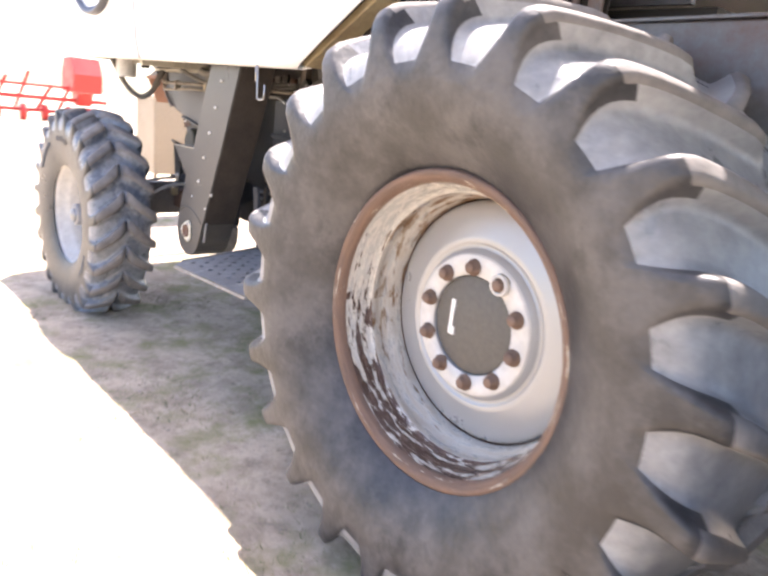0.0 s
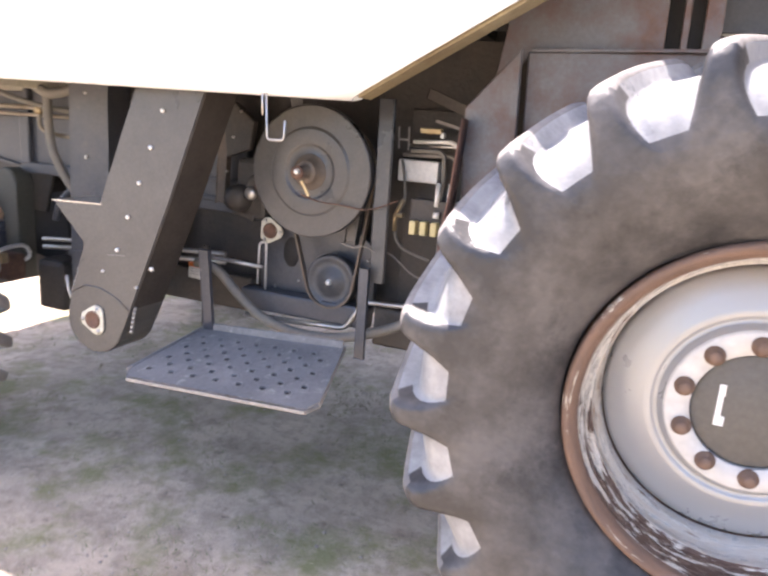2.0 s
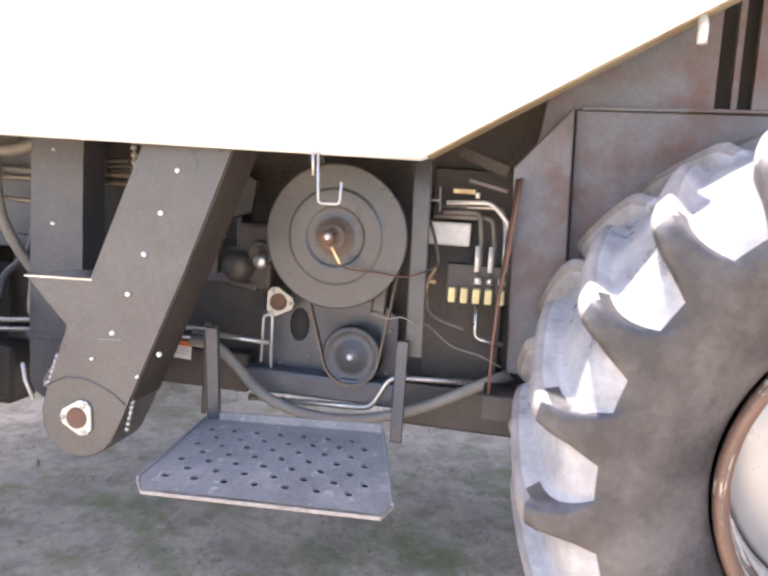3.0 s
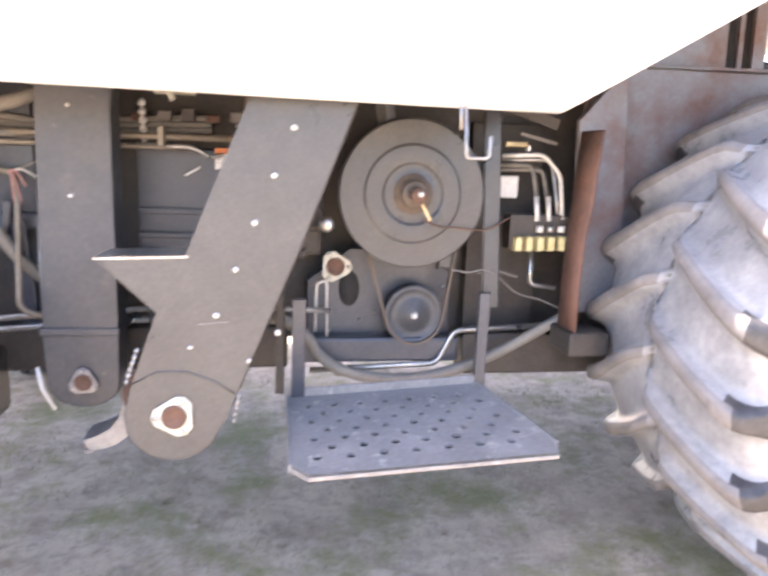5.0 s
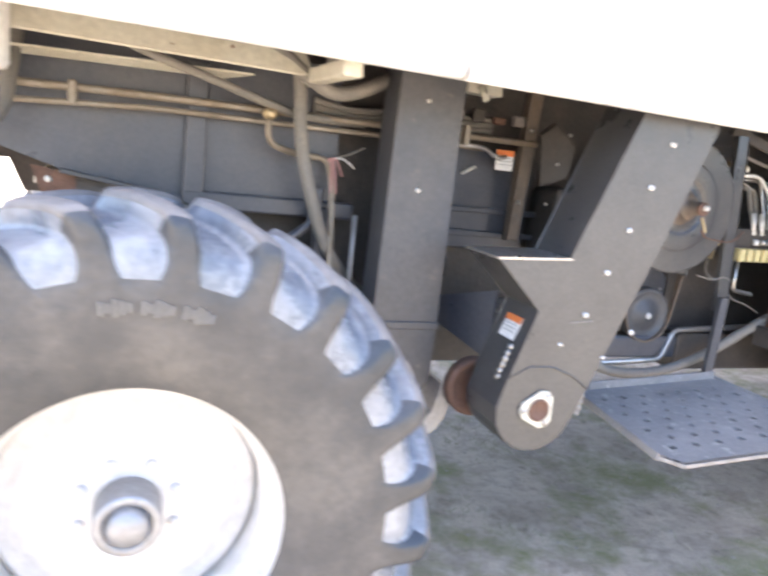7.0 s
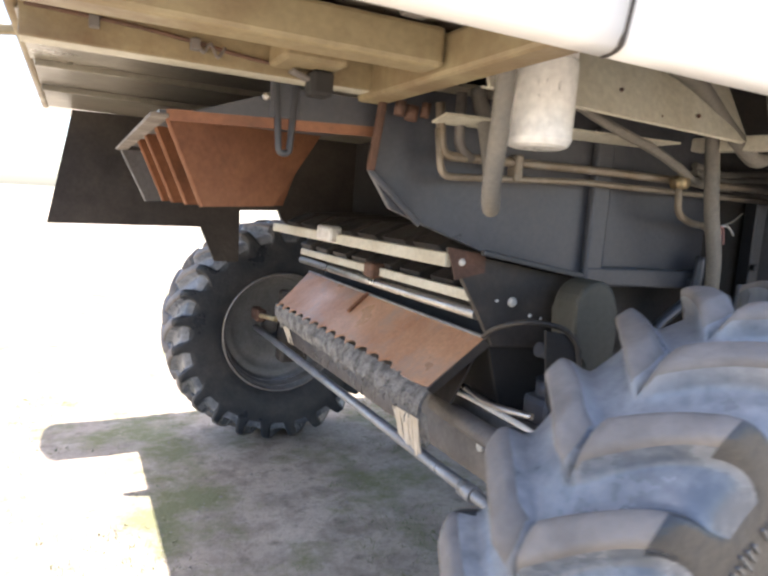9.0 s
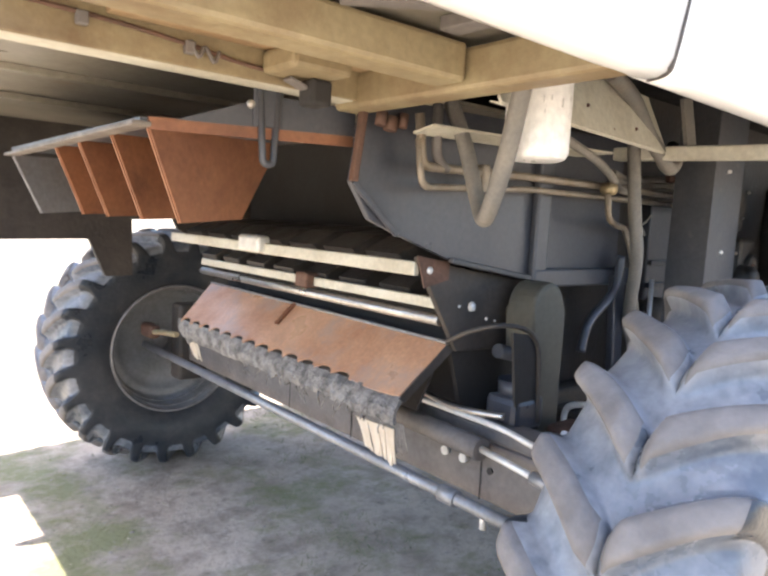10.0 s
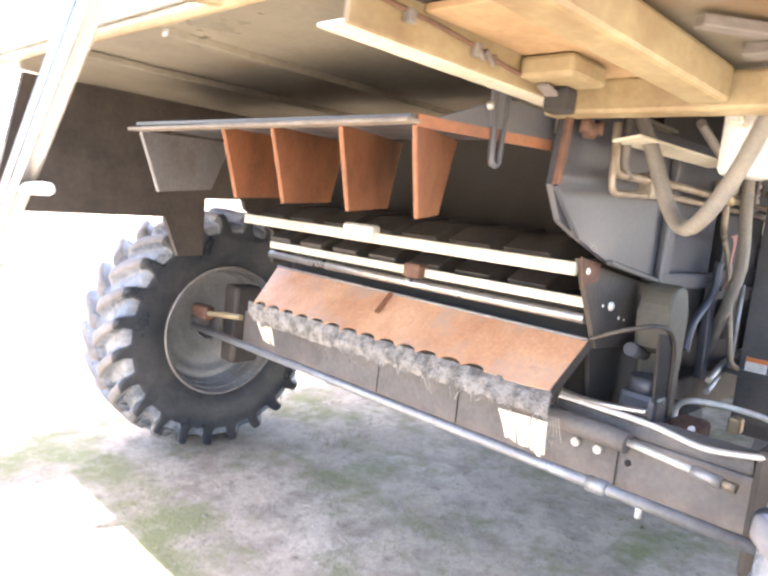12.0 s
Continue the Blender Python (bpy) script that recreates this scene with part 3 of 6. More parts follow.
# raised marks on the sidewall, too worn to read
for start, count in ((74, 18), (118, 22), (-40, 14)):
    for i in range(count):
        if i % 6 == 5:
            continue
        an = radians(start + i * 1.45)
        tall = 0.009 + 0.004 * ((i * 7) % 3)
        p = Vector((RW.x + 0.500 * math.cos(an), -0.206, RW.z + 0.500 * math.sin(an)))
        d = Vector((math.cos(an), 0, math.sin(an)))
        part("raised_mark", bar(B(), p - d * tall, p + d * tall, 0.006, 0.008, 0.001, up=(0, 1, 0)), "letter", near_rear)

# ---- bodywork ----
ZB = 1.563       # lower edge of the side panels


def flare(x):
    """The panels stand a little further out towards the rear."""
    d = x + 2.7
    return 0.0275 * d + 0.0075 * math.sqrt(d * d + 0.25) - 0.0531


def side_sheet(x0, x1, front_cut=None):
    """A pressed side panel that leans out a little and turns in at its lower edge."""
    bm = B()
    prof = [(0.150, ZB + 0.010), (0.120, ZB), (0.098, ZB + 0.001), (0.084, ZB + 0.008), (0.074, ZB + 0.030), (0.060, ZB + 0.11), (0.052, ZB + 0.20), (0.042, ZB + 0.30), (0.036, ZB + 0.42), (0.032, ZB + 0.52), (0.030, ZB + 0.66)]
    n = 10
    rings = []
    for i in range(n + 1):
        x = x0 + (x1 - x0) * i / n
        rings.append([bm.verts.new((x, y - 0.006 + flare(x), z - 0.005)) for y, z in prof])
    for a, b in zip(rings, rings[1:]):
        for j in range(len(prof) - 1):
            bm.faces.new((a[j], a[j + 1], b[j + 1], b[j])).smooth = True
    if front_cut:
        geo = bm.verts[:] + bm.edges[:] + bm.faces[:]
        px, pz, dx, dz = front_cut
        bmesh.ops.bisect_plane(bm, geom=geo, plane_co=(px, 0, pz), plane_no=(dz, 0, -dx), clear_outer=True)
    bm.normal_update()
    bmesh.ops.solidify(bm, geom=bm.faces[:], thickness=-0.012)
    bm.normal_update()
    for f in bm.faces:
        if abs(f.normal.x) > 0.6:
            f.smooth = False
    return bm


CX = level(-1.152, 0.11, 1.59).x
front_sheet = side_sheet(-2.728, 0.6, (CX, ZB, 0.86, 0.50))
part("side_panel", front_sheet, "white", combine, "glossy white painted side panel")
part("side_panel", side_sheet(-3.972, -2.732), "white", combine, "glossy white painted side panel")
part("side_panel", side_sheet(-4.76, -3.980), "white", combine, "glossy white painted side panel")
# rubber beads in the panel joints
for sx, inset, thick in ((-2.7300, -0.0012, 0.0036), (-3.976, 0.0, 0.0055)):
    run = [(0.118, 0.002), (0.087, 0.008), (0.077, 0.030), (0.063, 0.11), (0.055, 0.20), (0.045, 0.30), (0.039, 0.42), (0.035, 0.52), (0.033, 0.66)]
    part("panel_seal", tube(B(), curve_through([(sx, y - 0.006 + inset + flare(sx), ZB - 0.005 + z) for y, z in run], 4), thick, 6), "black", combine, "dark seal in the joint")
# edge strip along the wheel-arch cut
a0, a1 = Vector((CX, 0.16, ZB + 0.02)), Vector((CX + 0.86 * 1.35, 0.16, ZB + 0.50 * 1.35 + 0.02))
part("arch_edge", bar(B(), a0, a1, 0.10, 0.035, 0.006), "cream", combine, "grubby cream inner edge of the panel")
part("lamp_clip", tube(B(), bent([(-0.50, 0.14, 1.97), (-0.50, 0.10, 1.94), (-0.50, 0.10, 1.89)], 0.02), 0.013, 8), "bolt", combine, "small pale catch")
# round screen in the panel
ov = lathe(B(), [(0.03, 0.40), (-0.030, 0.40), (-0.036, 0.388), (-0.030, 0.372), (0.0, 0.365), (0.012, 0.20), (0.016, 0.0)], (0, 0, 0), 48)
for v in ov.verts:
    v.co = Vector((v.co.x - 3.33, v.co.y - 0.030, v.co.z * 0.90 + 2.16))
part("intake_screen", ov, "dark", combine, "dark round intake screen in the panel")
# tank and engine body above the panels
part("grain_tank", prism(B(), [(-0.76, ZB + 0.62), (0.32, ZB + 0.62), (0.32, 2.45), (-0.76, 2.45)], 0.09, 3.18, 0.02), "white", combine, "white upper body")
part("grain_tank", prism(B(), [(-3.95, ZB + 0.62), (-0.765, ZB + 0.62), (-0.765, 2.45), (-3.95, 2.45)], -0.045, 3.18, 0.02), "white", combine, "white upper body")
part("tank_top", box(B(), (-3.6, 0.20, 2.452), (0.30, 3.0, 3.15), 0.03), "white", combine, "white grain tank top")
# out of view: added to keep sun off the tyre's front
part("front_shade_slab", box(B(), (0.33, -0.01, 2.36), (3.40, 3.00, 2.85), 0.03), "dark", combine, "unseen slab added to shade the front tyre and soil")
# also unseen: added to cut sky and bounced light on the tread
part("side_shade_slab", box(B(), (0.62, -1.80, 2.36), (3.20, -0.03, 2.42), 0.01), "dark", combine, "unseen slab added to shade the soil beside the front wheel")
# unseen trough, added to hold low sky and bounce off the tyre
part("front_light_block", prism(B(), [(1.98, 0.20), (2.85, 0.12), (3.30, 0.08), (3.30, 0.14), (2.75, 0.22), (2.30, 0.45), (2.12, 0.70), (2.08, 1.25), (1.95, 1.25)], -1.55, 4.6, 0.01), "dark", combine, "unseen dark trough added ahead to block light on the front tyre")
# unseen sloping block, added with the trough for the same darkening
part("sloping_light_block", prism(B(), [(0.95, 0.75), (1.945, 0.30), (1.945, 0.95), (0.95, 1.55)], 0.95, 2.25, 0.02), "dark", combine, "unseen dark sloping block added to cut light behind the front tyre")
# added sheets keep light from above out; their near-black adds shade below
part("tank_light_block", box(B(), (-0.948, 0.90, 1.86), (0.10, 3.13, 1.90)), "soot", combine, "near-black sheet added under the tank to block light")
part("tank_light_block", box(B(), (-3.95, 0.12, 1.86), (-0.952, 3.13, 1.90)), "soot", combine, "near-black sheet added under the tank to block light")
part("far_side_panel", box(B(), (-3.95, 3.14, ZB), (0.30, 3.17, 2.2), 0.008), "white", combine, "white side panel of the far flank")
aug = lathe(B(), [(-5.6, 0.0), (-5.6, 0.31), (-0.4, 0.31), (-0.4, 0.0)], (0, 0, 0), 28)
for v in aug.verts:
    v.co = Vector((v.co.y, 3.70 + v.co.x, 3.0 + v.co.z))
part("unloading_auger", aug, "white", combine, "white unloading tube folded along the far side")

# ---- inner flank between the wheels ----
part("flank_sheet", box(B(), (-3.15, 0.86, 0.70), (0.10, 0.89, 1.855)), "black", combine, "oily black inner side wall")
part("flank_sheet", prism(B(), [(-2.50, 1.05), (-2.02, 1.05), (-2.02, 1.43), (-2.50, 1.43)], 0.80, 0.85, 0.006), "dark", combine, "dark grey cover sheet")
for z in (1.10, 1.19):
    part("stiffener", box(B(), (-2.50, 0.78, z), (-1.98, 0.80, z + 0.022), 0.004), "dark", combine, "pressed rib of the cover")
# grey sheets beside the front wheel
W = lambda x, z: (level(x, 0, z).x, level(x, 0, z).z)
part("fender_sheet", prism(B(), [W(-0.725, 1.80), W(-0.905, 1.60), W(-0.880, 0.90), W(-0.70, 0.90)], 0.50, 0.53, 0.006), "fender", combine, "blue-grey fender sheet streaked with rust")
part("fender_sheet", prism(B(), [W(-0.695, 0.95), W(-0.715, 1.80), W(0.9, 1.79), W(0.9, 0.95)], 0.57, 0.60, 0.006), "fender", combine, "blue-grey fender sheet streaked with rust")
for pts in (((-0.84, 1.63), (-0.72, 2.40), (-0.282, 2.40), (-0.282, 1.806), (-0.71, 1.806)), ((-0.236, 1.806), (-0.236, 2.40), (-0.214, 2.40), (-0.214, 1.806)), ((-0.172, 1.806), (-0.172, 2.40), (-0.118, 2.40), (-0.118, 1.806))):
    part("fender_upper", prism(B(), [W(*p) for p in pts], 0.60, 0.62, 0.004), "fender", combine, "grey upright sheet above the wheel")
# added sheet: its near-black colour is the shade in the slots
part("slot_shade_sheet", prism(B(), [W(-0.34, 1.80), W(-0.34, 2.40), W(-0.13, 2.40), W(-0.13, 1.80)], 0.66, 0.67, 0.0), "soot", combine, "near-black sheet added behind the slots for their shade")
part("fender_ledge", bar(B(), level(-0.70, 0.585, 1.803), level(0.55, 0.585, 1.800), 0.07, 0.012, 0.003), "fender", combine, "bent top edge of the fender")
part("body_side", box(B(), (-0.70, 0.86, 1.905), (0.02, 0.89, 2.175)), "dark", combine, "dark blue-grey body side")
shell = B()
rows = [[shell.verts.new(level(x, y, z)) for x, y in ((xf, 0.50), ((xf + xn) / 2, 0.435), (xn, 0.37))] for z, xf, xn in ((0.855, -0.940, -0.936), (1.02, -0.938, -0.934), (1.18, -0.929, -0.924), (1.30, -0.918, -0.904), (1.42, -0.907, -0.893), (1.56, -0.895, -0.878))]
for ra, rb in zip(rows, rows[1:]):
    for k in (0, 1):
        shell.faces.new((ra[k], ra[k + 1], rb[k + 1], rb[k])).smooth = True
shell.normal_update()
bmesh.ops.solidify(shell, geom=shell.faces[:], thickness=0.008)
part("fender_flange", shell, "strut", combine, "rusty brown bent rear flange of the fender")
part("strut_foot", box(B(), level(-0.955, 0.36, 0.77), level(-0.80, 0.54, 0.853), 0.008), "black", combine, "dark foot of the upright")
part("front_axle", box(B(), (-0.22, 0.40, 0.70), (0.22, 2.6, 1.10), 0.03), "black", combine, "dark front axle")
part("frame_rail", box(B(), (-1.92, 0.62, 0.66), (-1.30, 0.70, 0.755), 0.012), "dark", combine, "blue-grey lower frame rail")
part("frame_rail", box(B(), (-1.28, 0.64, 0.60), (-0.55, 0.76, 0.765), 0.012), "black", combine, "black lower frame rail")
part("frame_rail", box(B(), (-3.10, 0.76, 0.60), (-1.95, 0.84, 0.765), 0.012), "black", combine, "black lower frame rail")
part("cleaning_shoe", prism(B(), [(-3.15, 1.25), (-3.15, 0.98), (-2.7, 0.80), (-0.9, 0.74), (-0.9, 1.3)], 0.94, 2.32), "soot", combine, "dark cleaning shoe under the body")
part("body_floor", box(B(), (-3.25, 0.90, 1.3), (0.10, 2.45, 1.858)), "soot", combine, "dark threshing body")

# ---- sloping elevator ----
EY = 0.147
rim_pts = [(-1.66, 1.80), (-1.744, 1.60), (-1.905, 1.20), (-2.096, 0.765), (-2.137, 0.685)]
for k in range(1, 12):
    an = radians(-5 - 170 * k / 12)
    rim_pts.append((-2.280 + 0.143 * math.cos(an), 0.700 + 0.143 * math.sin(an)))
rim_pts += [(-2.420, 0.71), (-2.397, 0.785), (-2.309, 1.010), (-2.474, 1.163), (-2.226, 1.166), (-2.045, 1.60), (-1.96, 1.80)]
elevator = part("grain_elevator", prism(B(), [W(*p) for p in rim_pts], EY, EY + 0.195, 0.006), "grey", combine, "dusty grey sloping elevator housing")

front_run = [(-1.66, 1.80), (-1.744, 1.60), (-1.905, 1.20), (-2.096, 0.765)]
# thin dark brown skin over the front side only
part("front_skin", prism(B(), [W(x + 0.006, z) for x, z in front_run] + [W(x + 0.001, z) for x, z in front_run[::-1]], EY + 0.006, EY + 0.189, 0.0), "wall_dust", elevator, "dark brown skin on the front side of the housing")


def lathe_stub(c, r, h, n=12):
    return lathe(B(), [(0.0, r), (-h * 0.6, r * 0.9), (-h, r * 0.5), (-h, 0.0)], c, n)


for k in range(5):
    t = k / 4
    part("bolt", lathe_stub(level(-1.921 - 0.228 * t, EY - 0.001, 1.530 - 0.532 * t), 0.0088, 0.010), "bolt", elevator)
for x, z in ((-2.225, 0.905), (-2.06, 0.86)):
    part("bolt", lathe_stub(level(x, EY - 0.001, z), 0.0065, 0.008), "bolt", elevator)
part("bolt", lathe_stub(level(-1.975, EY - 0.012, 0.945), 0.009, 0.010), "bolt", elevator)
# ledge on the shoulder of the housing
part("ledge", slab(B(), [level(-2.475, EY - 0.002, 1.168), level(-2.222, EY - 0.002, 1.171), level(-2.222, EY + 0.21, 1.171), level(-2.475, EY + 0.21, 1.168)], 0.006), "zinc", elevator, "scuffed bare-metal ledge")
part("weld_seam", tube(B(), [level(-2.395, EY, 0.800), level(-2.32, EY - 0.001, 0.835), level(-2.24, EY - 0.001, 0.832), level(-2.16, EY - 0.001, 0.80), level(-2.105, EY, 0.76)], 0.0035, 6), "grey", elevator, "welded lower seam")
part("scuff", bar(B(), level(-2.20, EY - 0.001, 0.973), level(-2.115, EY - 0.001, 0.978), 0.003, 0.003), "letter", elevator, "pale scuff")


def flange_bearing(c, size, turn, ring_mat="sill"):
    """A three-cornered pressed flange with a rusty bore."""
    bm = B()
    pts = []
    for k in range(3):
        a0 = turn + k * 2 * math.pi / 3
        for d in (-24, 0, 24):
            r = size * (1.0 if d == 0 else 0.93)
            pts.append((c.x + r * math.cos(a0 + radians(d)), c.z + r * math.sin(a0 + radians(d))))
    prism(bm, pts[::-1], c.y, c.y - 0.010, 0.003)
    fl = part("bearing_flange", bm, ring_mat, combine, "pale three-cornered bearing flange with rusty bore")
    part("bore", lathe(B(), [(-0.008, size * 0.56), (-0.016, size * 0.54), (-0.016, size * 0.42), (-0.0125, size * 0.38), (-0.0125, 0.0)], c, 28), "rust_dark", fl, "rusty round bore")
    for k in range(3):
        a0 = turn + k * 2 * math.pi / 3
        part("flange_bolt", lathe_stub(c + Vector((size * 0.78 * math.cos(a0), -0.010, size * 0.78 * math.sin(a0))), size * 0.14, 0.008), "zinc", fl)
    return fl


flange_bearing(level(-2.277, EY - 0.001, 0.699), 0.066, radians(62))
flange_bearing(level(-1.760, 0.640, 1.063), 0.062, radians(-2))
flange_bearing(level(-2.607, 0.456, 0.715), 0.050, radians(92), "edge")


def threaded_rod(a, b, r, turns):
    bm = B()
    a, b = Vector(a), Vector(b)
    tube(bm, [a, b], r * 0.7, 8)
    for k in range(turns):
        p = a.lerp(b, (k + 0.5) / turns)
        d = (b - a).normalized() * ((b - a).length / turns * 0.28)
        tube(bm, [p - d, p + d], r * 1.35, 8)
    return bm


part("tension_rod", threaded_rod(level(-2.415, EY + 0.03, 0.79), level(-2.375, EY + 0.03, 0.90), 0.0062, 6), "zinc", elevator, "bright threaded tension rod")
part("tension_rod", threaded_rod(level(-2.112, EY + 0.02, 0.66), level(-2.088, EY + 0.02, 0.775), 0.0062, 6), "zinc", elevator, "bright threaded tension rod")
GP, GD = level(-2.345, 0.440, 0.935), Vector((0.30, -0.954, 0.0))
part("guard_plate", slab(B(), [GP + GD * 0.07 + Vector((0, 0, -0.15)), GP + GD * 0.07 + Vector((0, 0, 0.09)), GP - GD * 0.25 + Vector((0, 0, 0.0)), GP - GD * 0.25 + Vector((0, 0, -0.075))], -0.010), "dark", combine, "dark guard plate behind the elevator")


def warning_label(c, w, h, lean=0.0, along=Vector((1, 0, 0)), out=Vector((0, -1, 0)), up=Vector((0, 0, 1))):
    """An orange and white safety label; its small print is bars."""
    ux, uz = along * math.cos(lean) + up * math.sin(lean), up * math.cos(lean) - along * math.sin(lean)

    def block(x0, x1, z0, z1, lift):
        p = [c + ux * x + uz * z + out * lift for x, z in ((x0, z0), (x1, z0), (x1, z1), (x0, z1))]
        return slab(B(), p, -0.0012)

    lab = part("safety_label", block(-w / 2, w / 2, -h / 2, h / 2, 0), "label_white", combine, "white and orange safety label")
    part("label_band", block(-w / 2, w / 2, h * 0.22, h / 2, 0.002), "label_orange", lab, "orange band")
    for k in range(3):
        part("label_print", block(-w * 0.38, w * 0.36, h * (0.10 - 0.16 * k), h * (0.13 - 0.16 * k), 0.002), "label_grey", lab, "grey print bar")


warning_label(level(-2.338, 0.247, 0.935) + Vector((-0.931, 0, 0.364)) * 0.004, 0.090, 0.075, 0.0, Vector((0, -1, 0)), Vector((-0.931, 0, 0.364)), Vector((0.364, 0, 0.931)))
warning_label(level(-2.150, 0.742, 1.447), 0.075, 0.075)
warning_label(level(-2.20, 0.70, 0.82), 0.085, 0.075, radians(-2))
warning_label(level(-2.729, 0.540, 0.920), 0.075, 0.060, 0.0, Vector((0, -1, 0)), Vector((-1, 0, 0)), Vector((0, 0, 1)))
disc = lathe(B(), [(0.03, 0.0), (0.03, 0.098), (-0.012, 0.100), (-0.018, 0.088), (-0.004, 0.070), (0.006, 0.055), (0.006, 0.0)], level(-2.372, 0.385, 0.690), 36)
part("sheave", disc, "rust_dark", combine, "small rusty sheave behind the elevator")

# ---- upright elevator ----
leg_pts = [W(-2.455, 1.86), W(-2.480, 1.58), W(-2.493, 0.88), W(-2.497, 0.70)]
for k in range(1, 10):
    an = radians(-180 * k / 10)
    leg_pts.append((level(-2.610, 0, 0.70).x + 0.113 * math.cos(an), level(-2.610, 0, 0.70).z + 0.078 * math.sin(an)))
leg_pts += [W(-2.725, 0.70), W(-2.724, 0.88), W(-2.699, 1.58), W(-2.685, 1.86)]
upright = part("tailings_elevator", prism(B(), leg_pts, 0.465, 0.600, 0.005), "upright", combine, "dusty grey upright elevator housing")
part("joint_band", box(B(), level(-2.735, 0.458, 0.872), level(-2.488, 0.67, 0.892), 0.003), "upright", upright, "scuffed welded joint")
part("bolt", lathe_stub(level(-2.609, 0.464, 1.324), 0.009, 0.010), "bolt", upright)
part("bolt", lathe_stub(level(-2.60, 0.464, 1.60), 0.007, 0.010), "bolt", upright)
part("catch", tube(B(), [level(-2.745, 0.45, 0.77), level(-2.735, 0.45, 0.70), level(-2.700, 0.45, 0.625)], 0.007, 8), "bolt", upright, "bright bent catch")
scoop = []
for x, z in ((-2.434, 0.672), (-2.436, 0.62), (-2.446, 0.572), (-2.472, 0.530), (-2.510, 0.502), (-2.555, 0.488), (-2.598, 0.486), (-2.615, 0.526), (-2.568, 0.534), (-2.525, 0.556), (-2.494, 0.594), (-2.478, 0.64), (-2.474, 0.69)):
    scoop.append(W(x, z))
part("chute", prism(B(), scoop, 0.42, 0.56, 0.004), "steel", combine, "curved blue-grey chute below the elevator")
part("chute_tip", box(B(), level(-2.612, 0.415, 0.480), level(-2.585, 0.44, 0.492), 0.003), "edge", combine, "worn tip of the chute")

# ---- step ----
def step_at(u, v, up=0.0):
    """A place on the slightly twisted step: u along it, v from its front edge to the back."""
    x = -1.955 + u * (0.785 - 0.13 * v)
    z = (0.557 + 0.043 * u) * (1 - v) + (0.606 + 0.040 * u) * v
    return Vector((x, -0.09 + 0.49 * v, z + up))


def step_plate():
    """A perforated tread plate: rows of round holes through a thin sheet."""
    bm = B()
    x0, x1, y0, y1, z = 0.0, 0.78, -0.09, 0.40, 0.0
    nx, nyy, th = 16, 9, 0.006
    dx, dy = (x1 - x0) / nx, (y1 - y0) / nyy
    for i in range(nx):
        for j in range(nyy):
            cx, cy = x0 + (i + 0.5) * dx, y0 + (j + 0.5) * dy
            hole = (i + j) % 2 == 0 and 0 < j < nyy - 1 and 0 < i < nx - 1
            corners = [(-0.5, -0.5), (0, -0.5), (0.5, -0.5), (0.5, 0), (0.5, 0.5), (0, 0.5), (-0.5, 0.5), (-0.5, 0)]
            outer = [bm.verts.new((cx + a * dx, cy + b * dy, z)) for a, b in corners]
            if hole:
                lip = [bm.verts.new((cx + 0.0180 * math.cos(math.atan2(b * dy, a * dx)), cy + 0.0180 * math.sin(math.atan2(b * dy, a * dx)), z + 0.0015)) for a, b in corners]
                inn = [bm.verts.new((cx + 0.0135 * math.cos(math.atan2(b * dy, a * dx)), cy + 0.0135 * math.sin(math.atan2(b * dy, a * dx)), z + 0.0015)) for a, b in corners]
                low = [bm.verts.new((v.co.x, v.co.y, z - th)) for v in inn]
                for k in range(8):
                    q = (k + 1) % 8
                    bm.faces.new((outer[k], outer[q], lip[q], lip[k]))
                    bm.faces.new((lip[k], lip[q], inn[q], inn[k]))
                    bm.faces.new((inn[k], inn[q], low[q], low[k]))
            else:
                bm.faces.new(outer)
    for v in bm.verts:
        u, w = v.co.x / x1, (v.co.y - y0) / (y1 - y0)
        if w < 0.12:                                  # both front corners are clipped
            u = 0.055 * (1 - w / 0.12) + u * (1 - 0.095 * (1 - w / 0.12))
        v.co = step_at(u, w, v.co.z)
    bmesh.ops.remove_doubles(bm, verts=bm.verts, dist=0.0004)
    return bm


step = part("step", step_plate(), "tread", combine, "worn perforated metal step")
# added plate hides the lit soil, so the holes read as shade
part("hole_shade_pan", slab(B(), [step_at(0.06, 0.06, -0.016), step_at(0.92, 0.06, -0.016), step_at(0.98, 0.97, -0.016), step_at(0.02, 0.97, -0.016)], -0.004), "soot", step, "near-black plate added under the step to darken its holes")
for (ua, va), (ub, vb) in (((0.055, -0.01), (0.96, -0.01)), ((0.96, -0.01), (1.006, 0.11)), ((0.055, -0.01), (-0.006, 0.11))):
    part("step_edge", bar(B(), step_at(ua, va, -0.010), step_at(ub, vb, -0.010), 0.006, 0.012, 0.002), "edge", step, "scuffed bare edge")
part("step_side", bar(B(), step_at(-0.006, 0.11, -0.008), step_at(-0.006, 1.02, -0.004), 0.010, 0.026, 0.003), "tread", step)
part("step_side", bar(B(), step_at(1.006, 0.11, -0.008), step_at(1.006, 1.02, -0.004), 0.010, 0.026, 0.003), "tread", step)
part("step_back", bar(B(), step_at(0, 1.01, 0.005), step_at(1, 1.01, 0.005), 0.012, 0.045, 0.003), "tread", step)
part("step_leg", bar(B(), (-1.925, 0.41, 0.56), (-1.925, 0.36, 0.955), 0.045, 0.012, 0.003, up=(0, 1, 0)), "dark", step, "flat dark hanger of the step")
